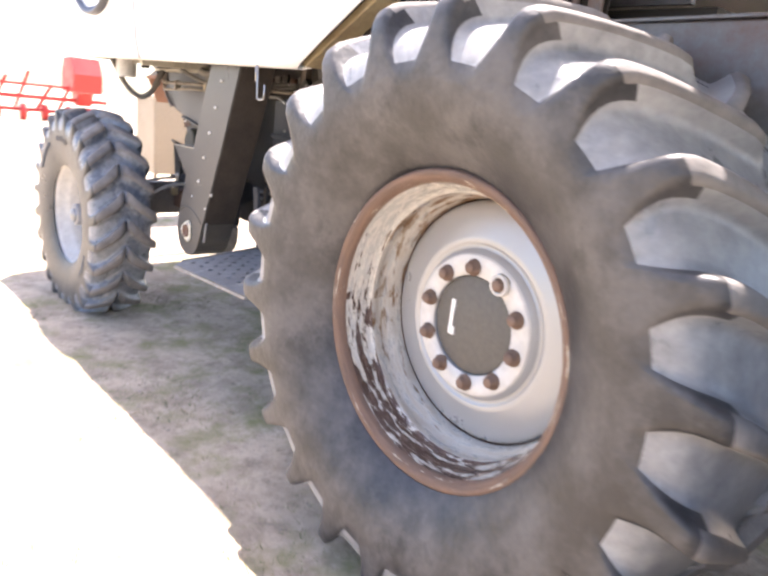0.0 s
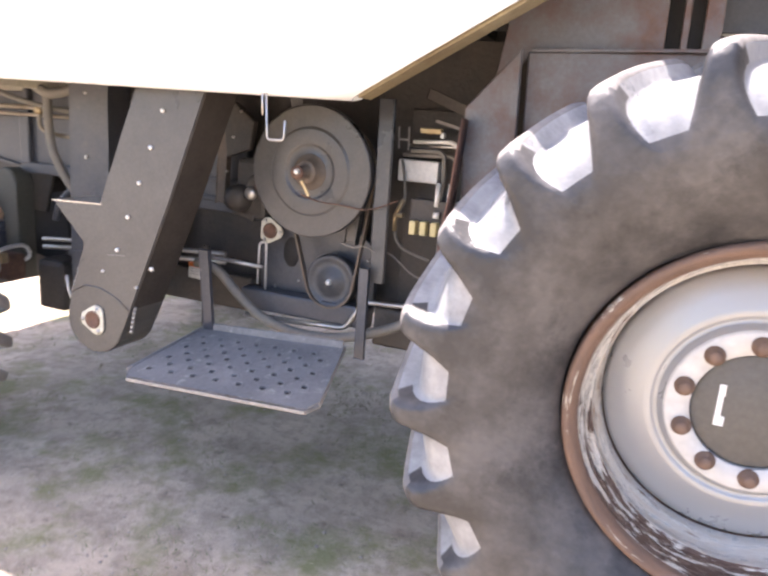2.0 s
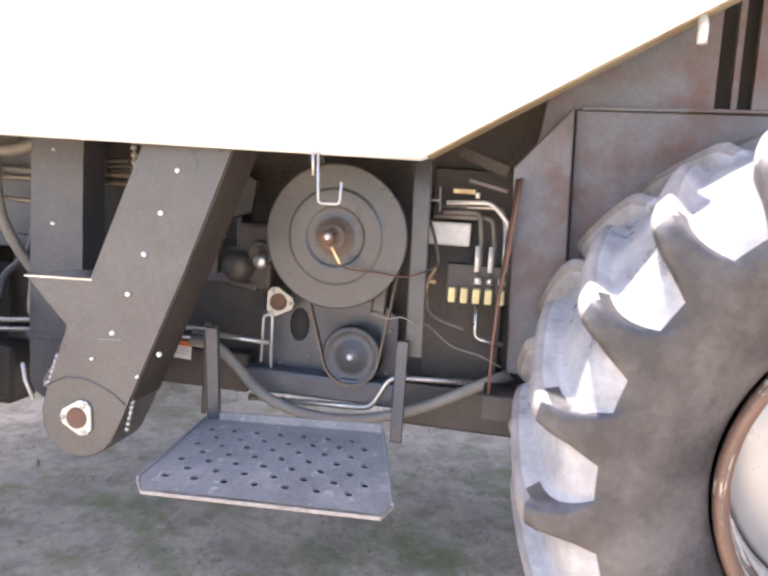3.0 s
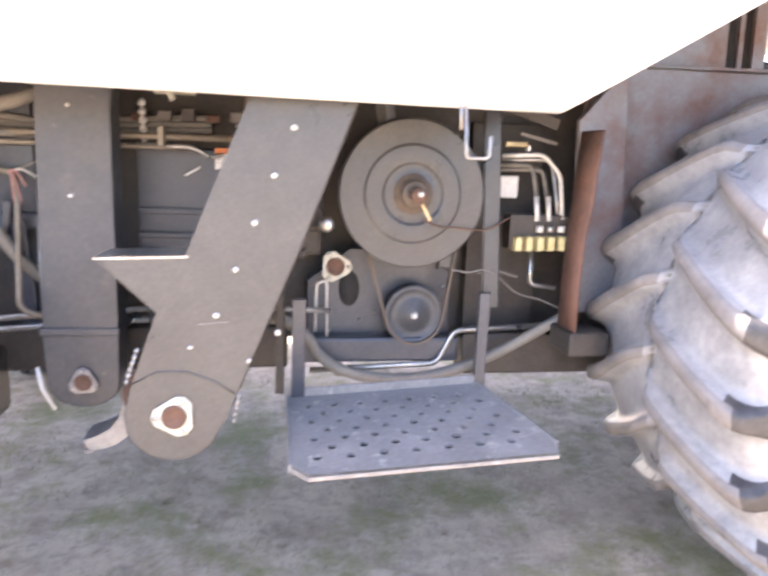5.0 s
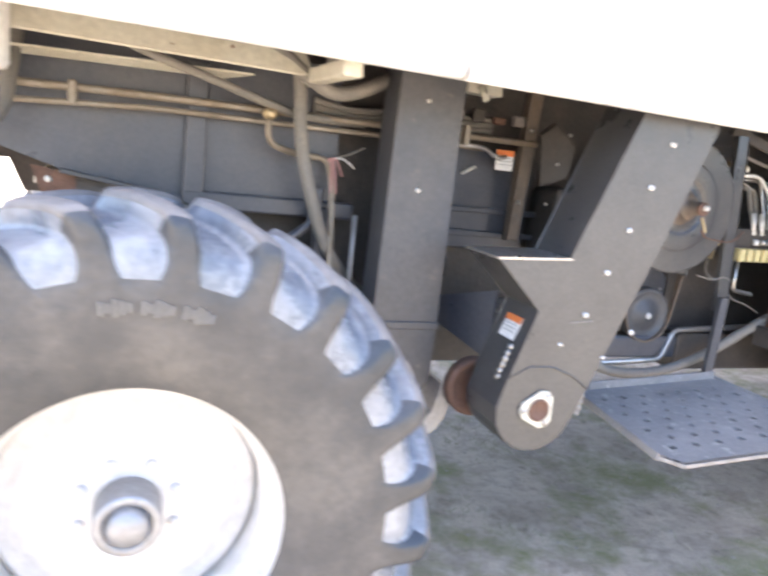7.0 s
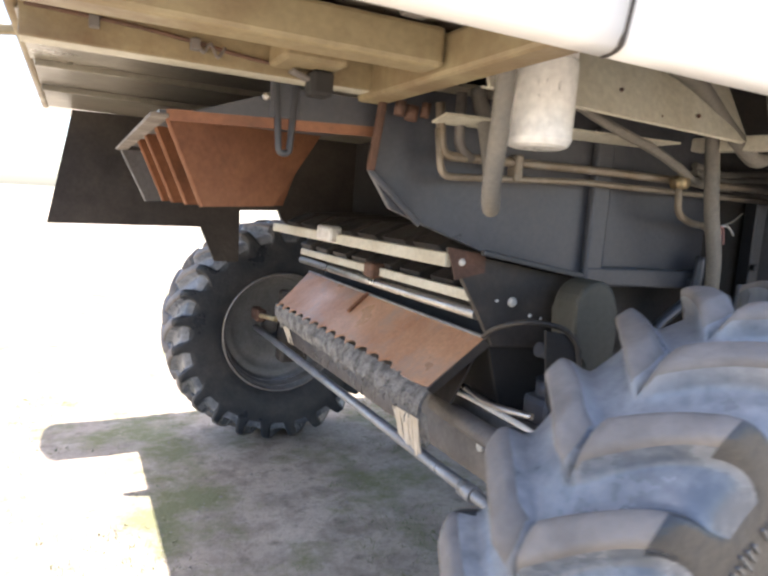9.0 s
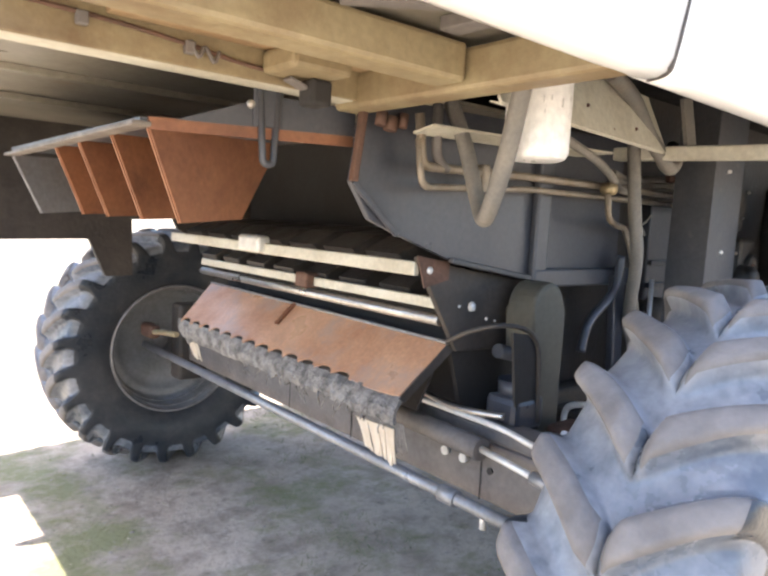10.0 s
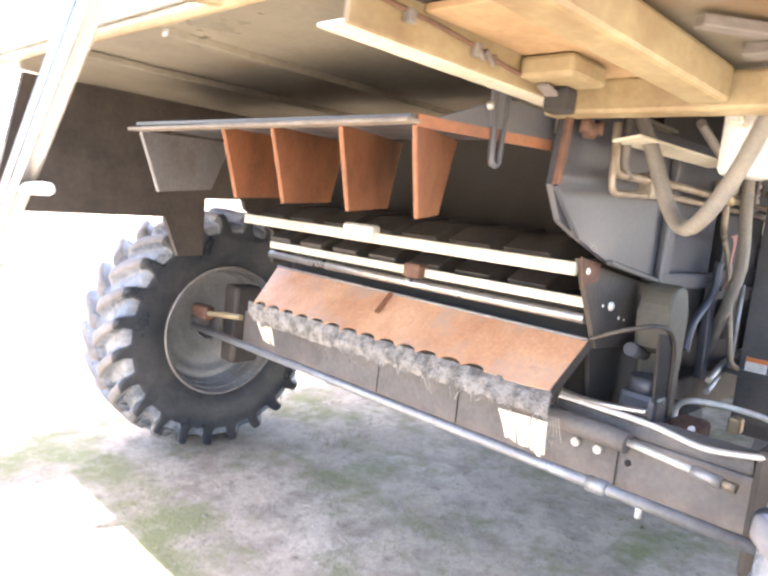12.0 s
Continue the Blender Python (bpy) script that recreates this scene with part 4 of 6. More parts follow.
part("step_leg", bar(B(), (-1.985, 0.46, 0.60), (-1.985, 0.46, 0.95), 0.030, 0.012, 0.003, up=(0, 1, 0)), "black", step, "flat dark hanger of the step")
part("step_leg", bar(B(), (-1.262, 0.475, 0.590), (-1.262, 0.465, 0.96), 0.040, 0.014, 0.003, up=(0, 1, 0)), "dark", step, "flat dark hanger of the step")
part("post", bar(B(), level(-1.205, 0.510, 0.93), level(-1.212, 0.545, 1.62), 0.055, 0.020, 0.003, up=(0, 1, 0)), "grey", combine, "flat grey upright")

# ---- belt drive ----
PC = level(-1.505, 0.515, 1.335)
face = [(0.06, 0.0), (0.06, 0.20), (0.045, 0.245), (0.015, 0.256), (-0.017, 0.258), (-0.0205, 0.2565), (-0.022, 0.252), (-0.022, 0.248), (-0.022, 0.176), (-0.0225, 0.172), (-0.028, 0.166), (-0.0285, 0.162), (-0.0285, 0.112), (-0.028, 0.108), (-0.021, 0.102), (-0.0205, 0.098), (-0.0205, 0.064), (-0.023, 0.060), (-0.023, 0.0)]
pulley = part("drive_pulley", lathe(B(), face, PC, 72), "grey", combine, "large dusty grey belt pulley")
part("pulley_hub", lathe(B(), [(-0.02, 0.070), (-0.026, 0.066), (-0.028, 0.050), (-0.060, 0.046), (-0.064, 0.040), (-0.064, 0.026), (-0.120, 0.024), (-0.126, 0.018), (-0.126, 0.0)], PC, 36), "pipe_dull", pulley, "dusty brown stepped pulley hub")
part("hub_end", lathe(B(), [(-0.121, 0.0265), (-0.129, 0.025), (-0.130, 0.012), (-0.130, 0.0)], PC, 24), "rust_dark", pulley, "rusty end of the shaft")
part("hub_bolt", lathe_stub(PC + Vector((0.004, -0.126, 0.004)), 0.012, 0.020), "bolt", pulley, "bright bolt")
part("hub_key", bar(B(), PC + Vector((0.014, -0.112, -0.030)), PC + Vector((0.046, -0.108, -0.085)), 0.011, 0.008, 0.002, up=(0, 1, 0)), "brass", pulley, "bright worn key")
SC = level(-1.463, 0.645, 0.876)
small = part("idler_pulley", lathe(B(), [(0.03, 0.0), (0.03, 0.112), (0.018, 0.116), (0.006, 0.104), (-0.006, 0.116), (-0.018, 0.112), (-0.022, 0.100), (-0.012, 0.092), (-0.008, 0.062), (-0.018, 0.056), (-0.018, 0.042), (-0.028, 0.036), (-0.030, 0.0)], SC, 48), "upright", combine, "small grey belt pulley")
part("hub_bolt", lathe_stub(SC + Vector((0, -0.026, 0)), 0.014, 0.016), "bolt", small, "bright centre bolt")


def belt(c0, r0, c1, r1, y, w):
    """A flat belt round two pulleys."""
    d = Vector((c1.x - c0.x, 0, c1.z - c0.z))
    an, cut = math.atan2(d.z, d.x), math.acos((r0 - r1) / d.length)
    path = []
    for c, r, a0, a1 in ((c0, r0, an + cut, an + 2 * math.pi - cut), (c1, r1, an - cut, an + cut)):
        for k in range(25):
            a = a0 + (a1 - a0) * k / 24
            path.append((c.x + r * math.cos(a), c.z + r * math.sin(a), math.cos(a), math.sin(a)))
    bm = B()
    rings = [[bm.verts.new((x + nx * h, yy, z + nz * h)) for yy, h in ((y - w / 2, 0), (y + w / 2, 0), (y + w / 2, 0.009), (y - w / 2, 0.009))] for x, z, nx, nz in path]
    for a, b in zip(rings, rings[1:] + rings[:1]):
        for k in range(4):
            bm.faces.new((a[k], a[(k + 1) % 4], b[(k + 1) % 4], b[k]))
    return bm


part("drive_belt", belt(PC + Vector((0.02, 0, 0)), 0.205, SC, 0.104, 0.622, 0.026), "pipe_dull", combine, "worn brown drive belt")
part("bearing_plate", prism(B(), [W(-1.86, 0.74), W(-1.30, 0.74), W(-1.30, 1.02), W(-1.42, 1.12), W(-1.70, 1.12), W(-1.86, 1.00)], 0.72, 0.76, 0.005), "dark", combine, "dark bearing plate behind the pulleys")
ovb = lathe(B(), [(0.0, 0.05), (-0.004, 0.048), (-0.004, 0.0)], (0, 0, 0), 24)
for v in ovb.verts:
    v.co = level(-1.70, 0.716, 0.965) + Vector((v.co.x * 0.8, v.co.y, v.co.z * 1.35))
part("oval_hole", ovb, "soot", combine, "dark slotted hole")
for x, z in ((-1.83, 0.97), (-1.83, 0.78), (-1.60, 0.78), (-1.60, 0.87), (-1.66, 0.84), (-1.34, 0.80), (-1.33, 0.97), (-1.56, 1.08), (-1.78, 0.80), (-1.52, 0.78), (-1.36, 1.07)):
    part("bolt", lathe_stub(level(x, 0.718, z), 0.007, 0.01), "zinc", combine)
part("washer", lathe(B(), [(0.0, 0.028), (-0.012, 0.026), (-0.020, 0.014), (-0.020, 0.0)], level(-1.80, 0.54, 1.225), 20), "zinc", combine, "round bright cap")
part("cross_tube", bar(B(), level(-1.98, 0.70, 1.14), level(-1.86, 0.70, 1.11), 0.08, 0.05, 0.01), "black", combine, "dark cross bracket")
rod = bent([level(-1.835, 0.655, 0.815), level(-1.828, 0.655, 1.000), level(-1.790, 0.650, 1.010), level(-1.792, 0.650, 0.775)], 0.022)
part("catch_loop", tube(B(), rod, 0.0055, 8), "bolt", combine, "bright bent rod below the bearing")
part("rod_nut", lathe(B(), [(0.01, 0.0), (0.01, 0.014), (-0.012, 0.014), (-0.012, 0.0)], level(-1.792, 0.650, 0.775), 8), "bolt", combine, "bright nut on the rod")
part("lash_hook", tube(B(), bent([level(-1.449, 0.071, 1.60), level(-1.443, 0.071, 1.452), level(-1.378, 0.066, 1.452), level(-1.375, 0.066, 1.515)], 0.014), 0.0042, 8), "zinc", combine, "bright wire hook under the panel")
part("lash_hook", tube(B(), bent([level(-1.463, 0.071, 1.60), level(-1.461, 0.071, 1.53)], 0.018), 0.0042, 8), "zinc", combine, "bright wire hook under the panel")
part("belt_arm", bar(B(), level(-1.58, 0.55, 1.50), level(-1.62, 0.52, 1.74), 0.05, 0.03, 0.006), "grey", combine, "grey tension arm")
part("belt_arm", bar(B(), level(-1.36, 0.60, 1.06), level(-1.33, 0.60, 1.30), 0.05, 0.03, 0.006, up=(0, 1, 0)), "grey", combine, "grey tension arm")
part("gearcase", box(B(), level(-1.96, 0.66, 1.10), level(-1.80, 0.84, 1.36), 0.02), "black", combine, "oily dark gear case")
part("gearcase_lug", lathe(B(), [(0, 0.06), (-0.05, 0.055), (-0.07, 0.03), (-0.07, 0.0)], level(-1.93, 0.66, 1.19), 24), "black", combine, "round dark end cap")

idle = part("tension_pulley", lathe(B(), [(0.02, 0.0), (0.02, 0.050), (0.010, 0.054), (0.0, 0.046), (-0.010, 0.054), (-0.018, 0.050), (-0.018, 0.030), (-0.010, 0.026), (-0.010, 0.0)], level(-1.845, 0.66, 1.243), 32), "black", combine, "small dark tension pulley")
part("hub_bolt", lathe_stub(level(-1.845, 0.648, 1.243), 0.010, 0.010), "rust_dark", idle, "dull centre bolt")
part("loose_wire", tube(B(), curve_through([level(-1.490, 0.395, 1.255), level(-1.43, 0.43, 1.230), level(-1.364, 0.47, 1.221), level(-1.244, 0.48, 1.212), level(-1.141, 0.52, 1.252)]), 0.0032, 6), "rust_dark", combine, "brown wire hanging across the post")
part("loose_wire", tube(B(), curve_through([level(-1.24, 0.56, 1.045), level(-1.17, 0.56, 1.035), level(-1.08, 0.57, 0.965), level(-0.98, 0.58, 0.935), level(-0.90, 0.58, 0.900)]), 0.0035, 6), "hose", combine, "thin grey line below the valves")
part("loose_wire", tube(B(), curve_through([level(-1.36, 0.50, 1.07), level(-1.30, 0.48, 1.060), level(-1.25, 0.475, 1.07), level(-1.205, 0.475, 1.055)]), 0.003, 6), "hose", combine, "thin tie round the post")
for k in range(5):
    x = -2.47 + 0.085 * k
    part("pipe_fitting", box(B(), level(x, 0.735, 1.575), level(x + 0.05, 0.76, 1.60 + 0.012 * (k % 3)), 0.006), ("rust_dark", "axle", "black")[k % 3], combine, "small rusty fitting on the pipes")
part("gear_bracket", prism(B(), [W(-2.02, 1.36), W(-1.90, 1.40), W(-1.88, 1.52), W(-1.98, 1.60), W(-2.04, 1.55)], 0.68, 0.72, 0.006), "black", combine, "oily dark bracket")
for x, z in ((-2.00, 1.30), (-1.97, 1.45), (-1.93, 1.56), (-2.10, 1.56), (-2.12, 1.30)):
    part("bolt", lathe_stub(level(x, 0.66, z), 0.007, 0.009), "zinc", combine)

# ---- hydraulic valves beside the front wheel ----
block = part("valve_block", box(B(), level(-1.115, 0.585, 1.13), level(-0.845, 0.66, 1.255), 0.006), "black", combine, "dark hydraulic valve block")
for k in range(6):
    p = level(-1.088 + 0.0425 * k, 0.566, 1.152)
    part("coil", box(B(), p + Vector((-0.013, -0.02, -0.027)), p + Vector((0.013, 0.03, 0.027)), 0.005), "yellow", block, "yellow solenoid coil")
    if k > 1:
        part("coil_cap", tube(B(), [p + Vector((0, 0.005, 0.042)), p + Vector((0, 0.005, 0.066))], 0.0135, 10), "zinc" if k % 2 else "bolt", block, "bright fitting")
part("control_box", box(B(), level(-1.215, 0.695, 1.318), level(-1.044, 0.76, 1.401), 0.008), "label_white", combine, "pale plastic box")
part("valve_panel", box(B(), level(-1.22, 0.80, 0.78), level(-0.90, 0.86, 1.60), 0.006), "black", combine, "dark panel behind the valves")
# lines that run level above the box and turn down to the coils
for z, y, xa, xb, drop, r, m in ((1.480, 0.640, -1.135, -0.972, 0.0, 0.0085, "bolt"), (1.442, 0.650, -1.145, -1.012, 1, 0.0085, "hose"), (1.425, 0.660, -1.180, -0.965, 1, 0.0080, "hose"), (1.462, 0.665, -1.160, -0.930, 1, 0.0075, "zinc")):
    if drop:
        run = [level(xa, y, z - 0.003), level(xb, y, z), level(xb + 0.012, y - 0.02, z - 0.10), level(xb + 0.012, y - 0.06, 1.245)]
    else:
        run = [level(xa, y, z - 0.006), level(xb, y, z), level(-0.905, y - 0.01, 1.405), level(-0.906, y - 0.05, 1.24)]
    part("pressure_line", tube(B(), bent(run, 0.03), r, 8), m, combine, "thin hydraulic line above the valves")
for x in (-1.008, -0.961):
    part("pressure_line", tube(B(), [level(x, 0.585, 1.235), level(x - 0.001, 0.60, 1.325)], 0.0095, 10), "bolt", combine, "bright upright fitting above the coils")
part("line_bracket", bar(B(), level(-1.200, 0.655, 1.445), level(-1.203, 0.655, 1.528), 0.008, 0.006, 0.001), "edge", combine, "pale upright of the line bracket")
part("line_bracket", bar(B(), level(-1.159, 0.655, 1.440), level(-1.162, 0.655, 1.528), 0.010, 0.006, 0.001), "edge", combine, "pale upright of the line bracket")
part("line_bracket", bar(B(), level(-1.198, 0.655, 1.480), level(-1.164, 0.655, 1.480), 0.006, 0.008, 0.001), "zinc", combine, "rung of the line bracket")
part("union", box(B(), level(-1.118, 0.655, 1.508), level(-1.030, 0.685, 1.528), 0.005), "brass", combine, "brass pipe union")
part("union_nut", box(B(), level(-1.034, 0.652, 1.492), level(-1.018, 0.68, 1.514), 0.004), "bolt", combine, "pale nut on the union")
part("stay", bar(B(), level(-1.056, 0.66, 1.556), level(-0.922, 0.65, 1.522), 0.008, 0.008, 0.002), "axle", combine, "thin dull stay")
part("stay", bar(B(), level(-1.10, 0.70, 1.66), level(-0.92, 0.64, 1.59), 0.02, 0.03, 0.004), "black", combine, "dark oily stay")
part("steel_pipe", tube(B(), bent([level(-1.004, 0.64, 1.13), level(-1.002, 0.64, 0.985), level(-0.90, 0.63, 0.970)], 0.025), 0.0085, 8), "zinc", combine, "bent steel pipe")
part("steel_pipe", tube(B(), curve_through([level(-1.198, 0.70, 1.40), level(-1.170, 0.66, 1.33), level(-1.150, 0.62, 1.246), level(-1.172, 0.62, 1.195), level(-1.184, 0.63, 1.12), level(-1.175, 0.64, 1.075), level(-1.137, 0.65, 1.042), level(-1.046, 0.66, 1.012)]), 0.0060, 8), "hose", combine, "thin hose")
part("steel_pipe", tube(B(), bent([level(-1.149, 0.61, 1.250), level(-1.182, 0.61, 1.190), level(-1.185, 0.62, 1.125)], 0.02), 0.0090, 8), "brass", combine, "brass elbow")
part("elbow_nut", box(B(), level(-1.180, 0.60, 1.180), level(-1.150, 0.63, 1.196), 0.004), "brass", combine, "brass nut of the elbow")

# ---- lower pipes and hoses ----
part("steel_pipe", tube(B(), bent([level(-1.86, 0.60, 0.682), level(-1.375, 0.61, 0.688), level(-1.305, 0.625, 0.812), level(-0.80, 0.63, 0.826)], 0.035), 0.0115, 10), "zinc", combine, "bright steel pipe under the drive")
part("hose", tube(B(), curve_through([level(-2.06, 0.52, 0.905), level(-1.95, 0.50, 0.895), level(-1.875, 0.50, 0.835), level(-1.83, 0.54, 0.760), level(-1.741, 0.56, 0.690), level(-1.573, 0.56, 0.650), level(-1.377, 0.56, 0.662), level(-1.167, 0.56, 0.730), level(-0.94, 0.55, 0.850), level(-0.86, 0.54, 0.890)]), 0.021, 12), "hose", combine, "sagging grey hose")
part("steel_pipe", tube(B(), [level(-2.10, 0.60, 0.925), level(-1.78, 0.60, 0.905)], 0.010, 8), "zinc", combine, "bright steel pipe")
for z in (0.905, 0.865):
    part("steel_pipe", tube(B(), [level(-3.05, 0.60, z - 0.01), level(-2.72, 0.66, z), level(-2.05, 0.72, z + 0.01)], 0.0115, 8), "zinc", combine, "long bright steel pipe")

# twin pipes along the flank
for z, xr, r, m in ((1.565, -1.95, 0.012, "pipe"), (1.530, -2.26, 0.0095, "pipe")):
    part("long_pipe", tube(B(), bent([level(-3.86, 0.66, 1.60 if z < 1.55 else 1.66), level(-3.845, 0.66, z - 0.045 if z < 1.55 else z - 0.03), level(-3.4, 0.67, z - 0.03), level(-2.4, 0.70, z - 0.045), level(xr, 0.72, z - 0.05)], 0.03), r, 10), m, combine, "hydraulic pipe along the flank")
part("long_pipe", tube(B(), bent([level(-2.45, 0.70, 1.49), level(-2.26, 0.70, 1.485), level(-2.20, 0.71, 1.45), level(-2.16, 0.715, 1.46)], 0.03), 0.008, 8), "zinc", combine, "thin bent pipe")
for x in (-3.62, -2.36):
    part("pipe_clamp", box(B(), level(x - 0.012, 0.645, 1.485), level(x + 0.012, 0.69, 1.555), 0.006), "pipe", combine, "pipe clamp")
part("elbow_pipe", tube(B(), bent([level(-3.06, 0.63, 1.53), level(-3.065, 0.625, 1.43), level(-2.98, 0.65, 1.405), level(-2.845, 0.69, 1.395), level(-2.835, 0.66, 1.30), level(-2.838, 0.60, 0.93), level(-2.74, 0.60, 0.90)], 0.04), 0.0105, 10), "pipe", combine, "pale pipe with elbow running down")
part("elbow_fitting", lathe(B(), [(-0.02, 0.0), (-0.02, 0.02), (0.02, 0.02), (0.02, 0.0)], level(-3.06, 0.63, 1.52), 12), "brass", combine, "brass elbow fitting")
part("big_hose", tube(B(), curve_through([level(-2.985, 0.60, 1.68), level(-2.976, 0.60, 1.61), level(-2.965, 0.59, 1.45), level(-2.93, 0.59, 1.30), level(-2.86, 0.64, 1.13), level(-2.76, 0.70, 1.00), level(-2.68, 0.74, 0.93)]), 0.021, 12), "hose", combine, "thick grey hose hanging down")
part("big_hose", tube(B(), curve_through([level(-3.40, 0.44, 1.80), level(-3.20, 0.49, 1.765), level(-3.052, 0.52, 1.689), level(-2.974, 0.52, 1.636), level(-2.894, 0.53, 1.597), level(-2.816, 0.55, 1.606), level(-2.70, 0.60, 1.655), level(-2.62, 0.66, 1.69)]), 0.023, 12), "hose", combine, "thick grey hose draped over the sill plate")
part("big_hose", tube(B(), curve_through([level(-3.56, 0.57, 1.70), level(-3.40, 0.565, 1.64), level(-3.24, 0.57, 1.595), level(-3.10, 0.60, 1.555), level(-2.95, 0.66, 1.525), level(-2.72, 0.72, 1.52)]), 0.013, 10), "hose", combine, "grey hose along the sill")
for k in range(3):
    part("big_hose", tube(B(), curve_through([level(-2.90, 0.72, 1.54 + 0.022 * k), level(-2.75, 0.74, 1.525 + 0.02 * k), level(-2.55, 0.76, 1.54 + 0.02 * k), level(-2.2, 0.78, 1.55 + 0.02 * k)]), 0.012, 8), "hose", combine, "hose bundle")
for k, (dx, dz, m) in enumerate(((0.05, -0.05, "wire_pink"), (0.035, -0.11, "wire_pink"), (0.09, -0.02, "bolt"), (0.12, 0.05, "hose"), (0.02, -0.2, "wire_pink"))):
    p = level(-2.854, 0.66, 1.395)
    part("loose_wire", tube(B(), curve_through([p, p + Vector((dx * 0.5, -0.01, dz * 0.2 + 0.01)), p + Vector((dx, 0, dz))]), 0.0035, 6), m, combine, "loose wire end")
part("tie_rod", tube(B(), [level(-2.76, 0.62, 1.22), level(-2.765, 0.62, 0.90)], 0.009, 8), "steel", combine, "thin upright rod")

# sill inside the panel
part("sill", slab(B(), [level(-3.93, 0.345, 1.647), level(-2.96, 0.500, 1.634), level(-3.02, 0.545, 1.80), level(-3.93, 0.40, 1.80)], 0.006), "sill", combine, "cream sill plate behind the panel")
part("sill_lip", slab(B(), [level(-3.93, 0.349, 1.646), level(-2.96, 0.504, 1.633), level(-2.97, 0.530, 1.640), level(-3.93, 0.375, 1.653)], 0.004), "sill", combine, "folded lower lip of the sill plate")
part("sill", slab(B(), [level(-3.88, 0.590, 1.628), level(-3.12, 0.590, 1.628), level(-3.20, 0.660, 1.615), level(-3.88, 0.660, 1.615)], 0.006), "sill", combine, "cream inner rail behind the sill")
part("cross_rail", bar(B(), level(-2.95, 0.13, 1.622), level(-2.95, 0.68, 1.638), 0.05, 0.042, 0.006), "sill", combine, "cream cross rail behind the panel")
part("hose_bracket", bar(B(), level(-2.93, 0.47, 1.80), level(-2.90, 0.46, 1.66), 0.05, 0.012, 0.003, up=(0, 1, 0)), "hose", combine, "dull grey hose bracket")
for x, z in ((-3.52, 1.70), (-3.20, 1.68), (-3.36, 1.66)):
    part("rivet", lathe_stub(level(x, 0.345 + (x + 3.93) * 0.16 + 0.012, z), 0.005, 0.006), "rust_dark", combine, "rusty rivet")
part("pad", box(B(), level(-2.38, 0.65, 1.665), level(-2.24, 0.72, 1.73), 0.004), "sill", combine, "cream block")
part("sill_hook", tube(B(), bent([level(-2.335, 0.64, 1.69), level(-2.31, 0.63, 1.64)], 0.01), 0.012, 8), "sill", combine, "cream hook")
part("grease_tag", bar(B(), level(-2.30, 0.79, 1.385), level(-2.245, 0.79, 1.415), 0.016, 0.010, 0.003), "bolt", combine, "bright latch")
part("hanging_bolt", threaded_rod(level(-2.425, 0.72, 1.50), level(-2.43, 0.72, 1.65), 0.010, 5), "bolt", combine, "threaded rod with nuts")
part("rusty_post", bar(B(), level(-2.085, 0.74, 1.15), level(-2.05, 0.74, 1.72), 0.05, 0.03, 0.004, up=(0, 1, 0)), "pipe_dull", combine, "dusty brown upright")
part("return_pipe", lathe(B(), [(-0.05, 0.0), (-0.05, 0.085), (0.05, 0.085), (0.05, 0.0)], level(-2.42, 0.80, 1.035), 28), "black", combine, "round black end cover")

# ---- rear flank sheet ----
SY = 0.74
sheet = part("rear_flank_sheet", prism(B(), [W(-3.97, 1.655), W(-4.00, 1.49), W(-3.94, 1.40), W(-3.85, 1.365), W(-3.65, 1.295), W(-3.33, 1.235), W(-2.93, 1.225), W(-2.80, 1.225), W(-2.80, 1.70), W(-3.97, 1.70)], SY, SY + 0.02, 0.003), "dark", combine, "dark blue-grey sheet steel side")
part("rib", box(B(), level(-3.31, SY - 0.028, 1.235), level(-3.235, SY, 1.66), 0.008), "dark", sheet)
part("rib", bar(B(), level(-3.66, SY - 0.012, 1.295), level(-3.30, SY - 0.012, 1.232), 0.020, 0.016, 0.004), "upright", sheet)
part("rib", box(B(), level(-3.31, SY - 0.03, 1.205), level(-2.74, SY, 1.25), 0.008), "dark", sheet, "blue-grey lower rail")
part("rib", bar(B(), level(-4.005, SY - 0.012, 1.49), level(-3.86, SY - 0.012, 1.362), 0.014, 0.014, 0.003), "dark", sheet)
part("rib", bar(B(), level(-3.98, SY - 0.014, 1.66), level(-4.005, SY - 0.014, 1.49), 0.018, 0.018, 0.003), "rust_dark", sheet, "rust-streaked edge")
part("upright_rail", bar(B(), level(-2.86, 0.70, 1.23), level(-2.83, 0.70, 0.85), 0.06, 0.03, 0.006, up=(0, 1, 0)), "dark", combine, "dark upright rail")
part("curved_hose", tube(B(), curve_through([level(-2.87, 0.68, 1.30), level(-2.90, 0.68, 1.18), level(-3.02, 0.69, 1.08), level(-3.06, 0.69, 0.98)]), 0.016, 8), "dark", combine, "blue-grey curved hose")
# bolted bracket at the end of the cross bars
part("bar_bracket", prism(B(), [W(-3.74, 1.30), W(-3.62, 1.275), W(-3.16, 1.20), W(-3.22, 1.00), W(-3.57, 1.02)], 0.775, 0.795, 0.003), "black", combine, "black bracket plate with bright bolts")
part("rust_patch", prism(B(), [W(-3.745, 1.305), W(-3.62, 1.285), W(-3.62, 1.235), W(-3.715, 1.215)], 0.770, 0.774, 0.0), "rust_dark", combine, "rusty worn corner of the bracket")
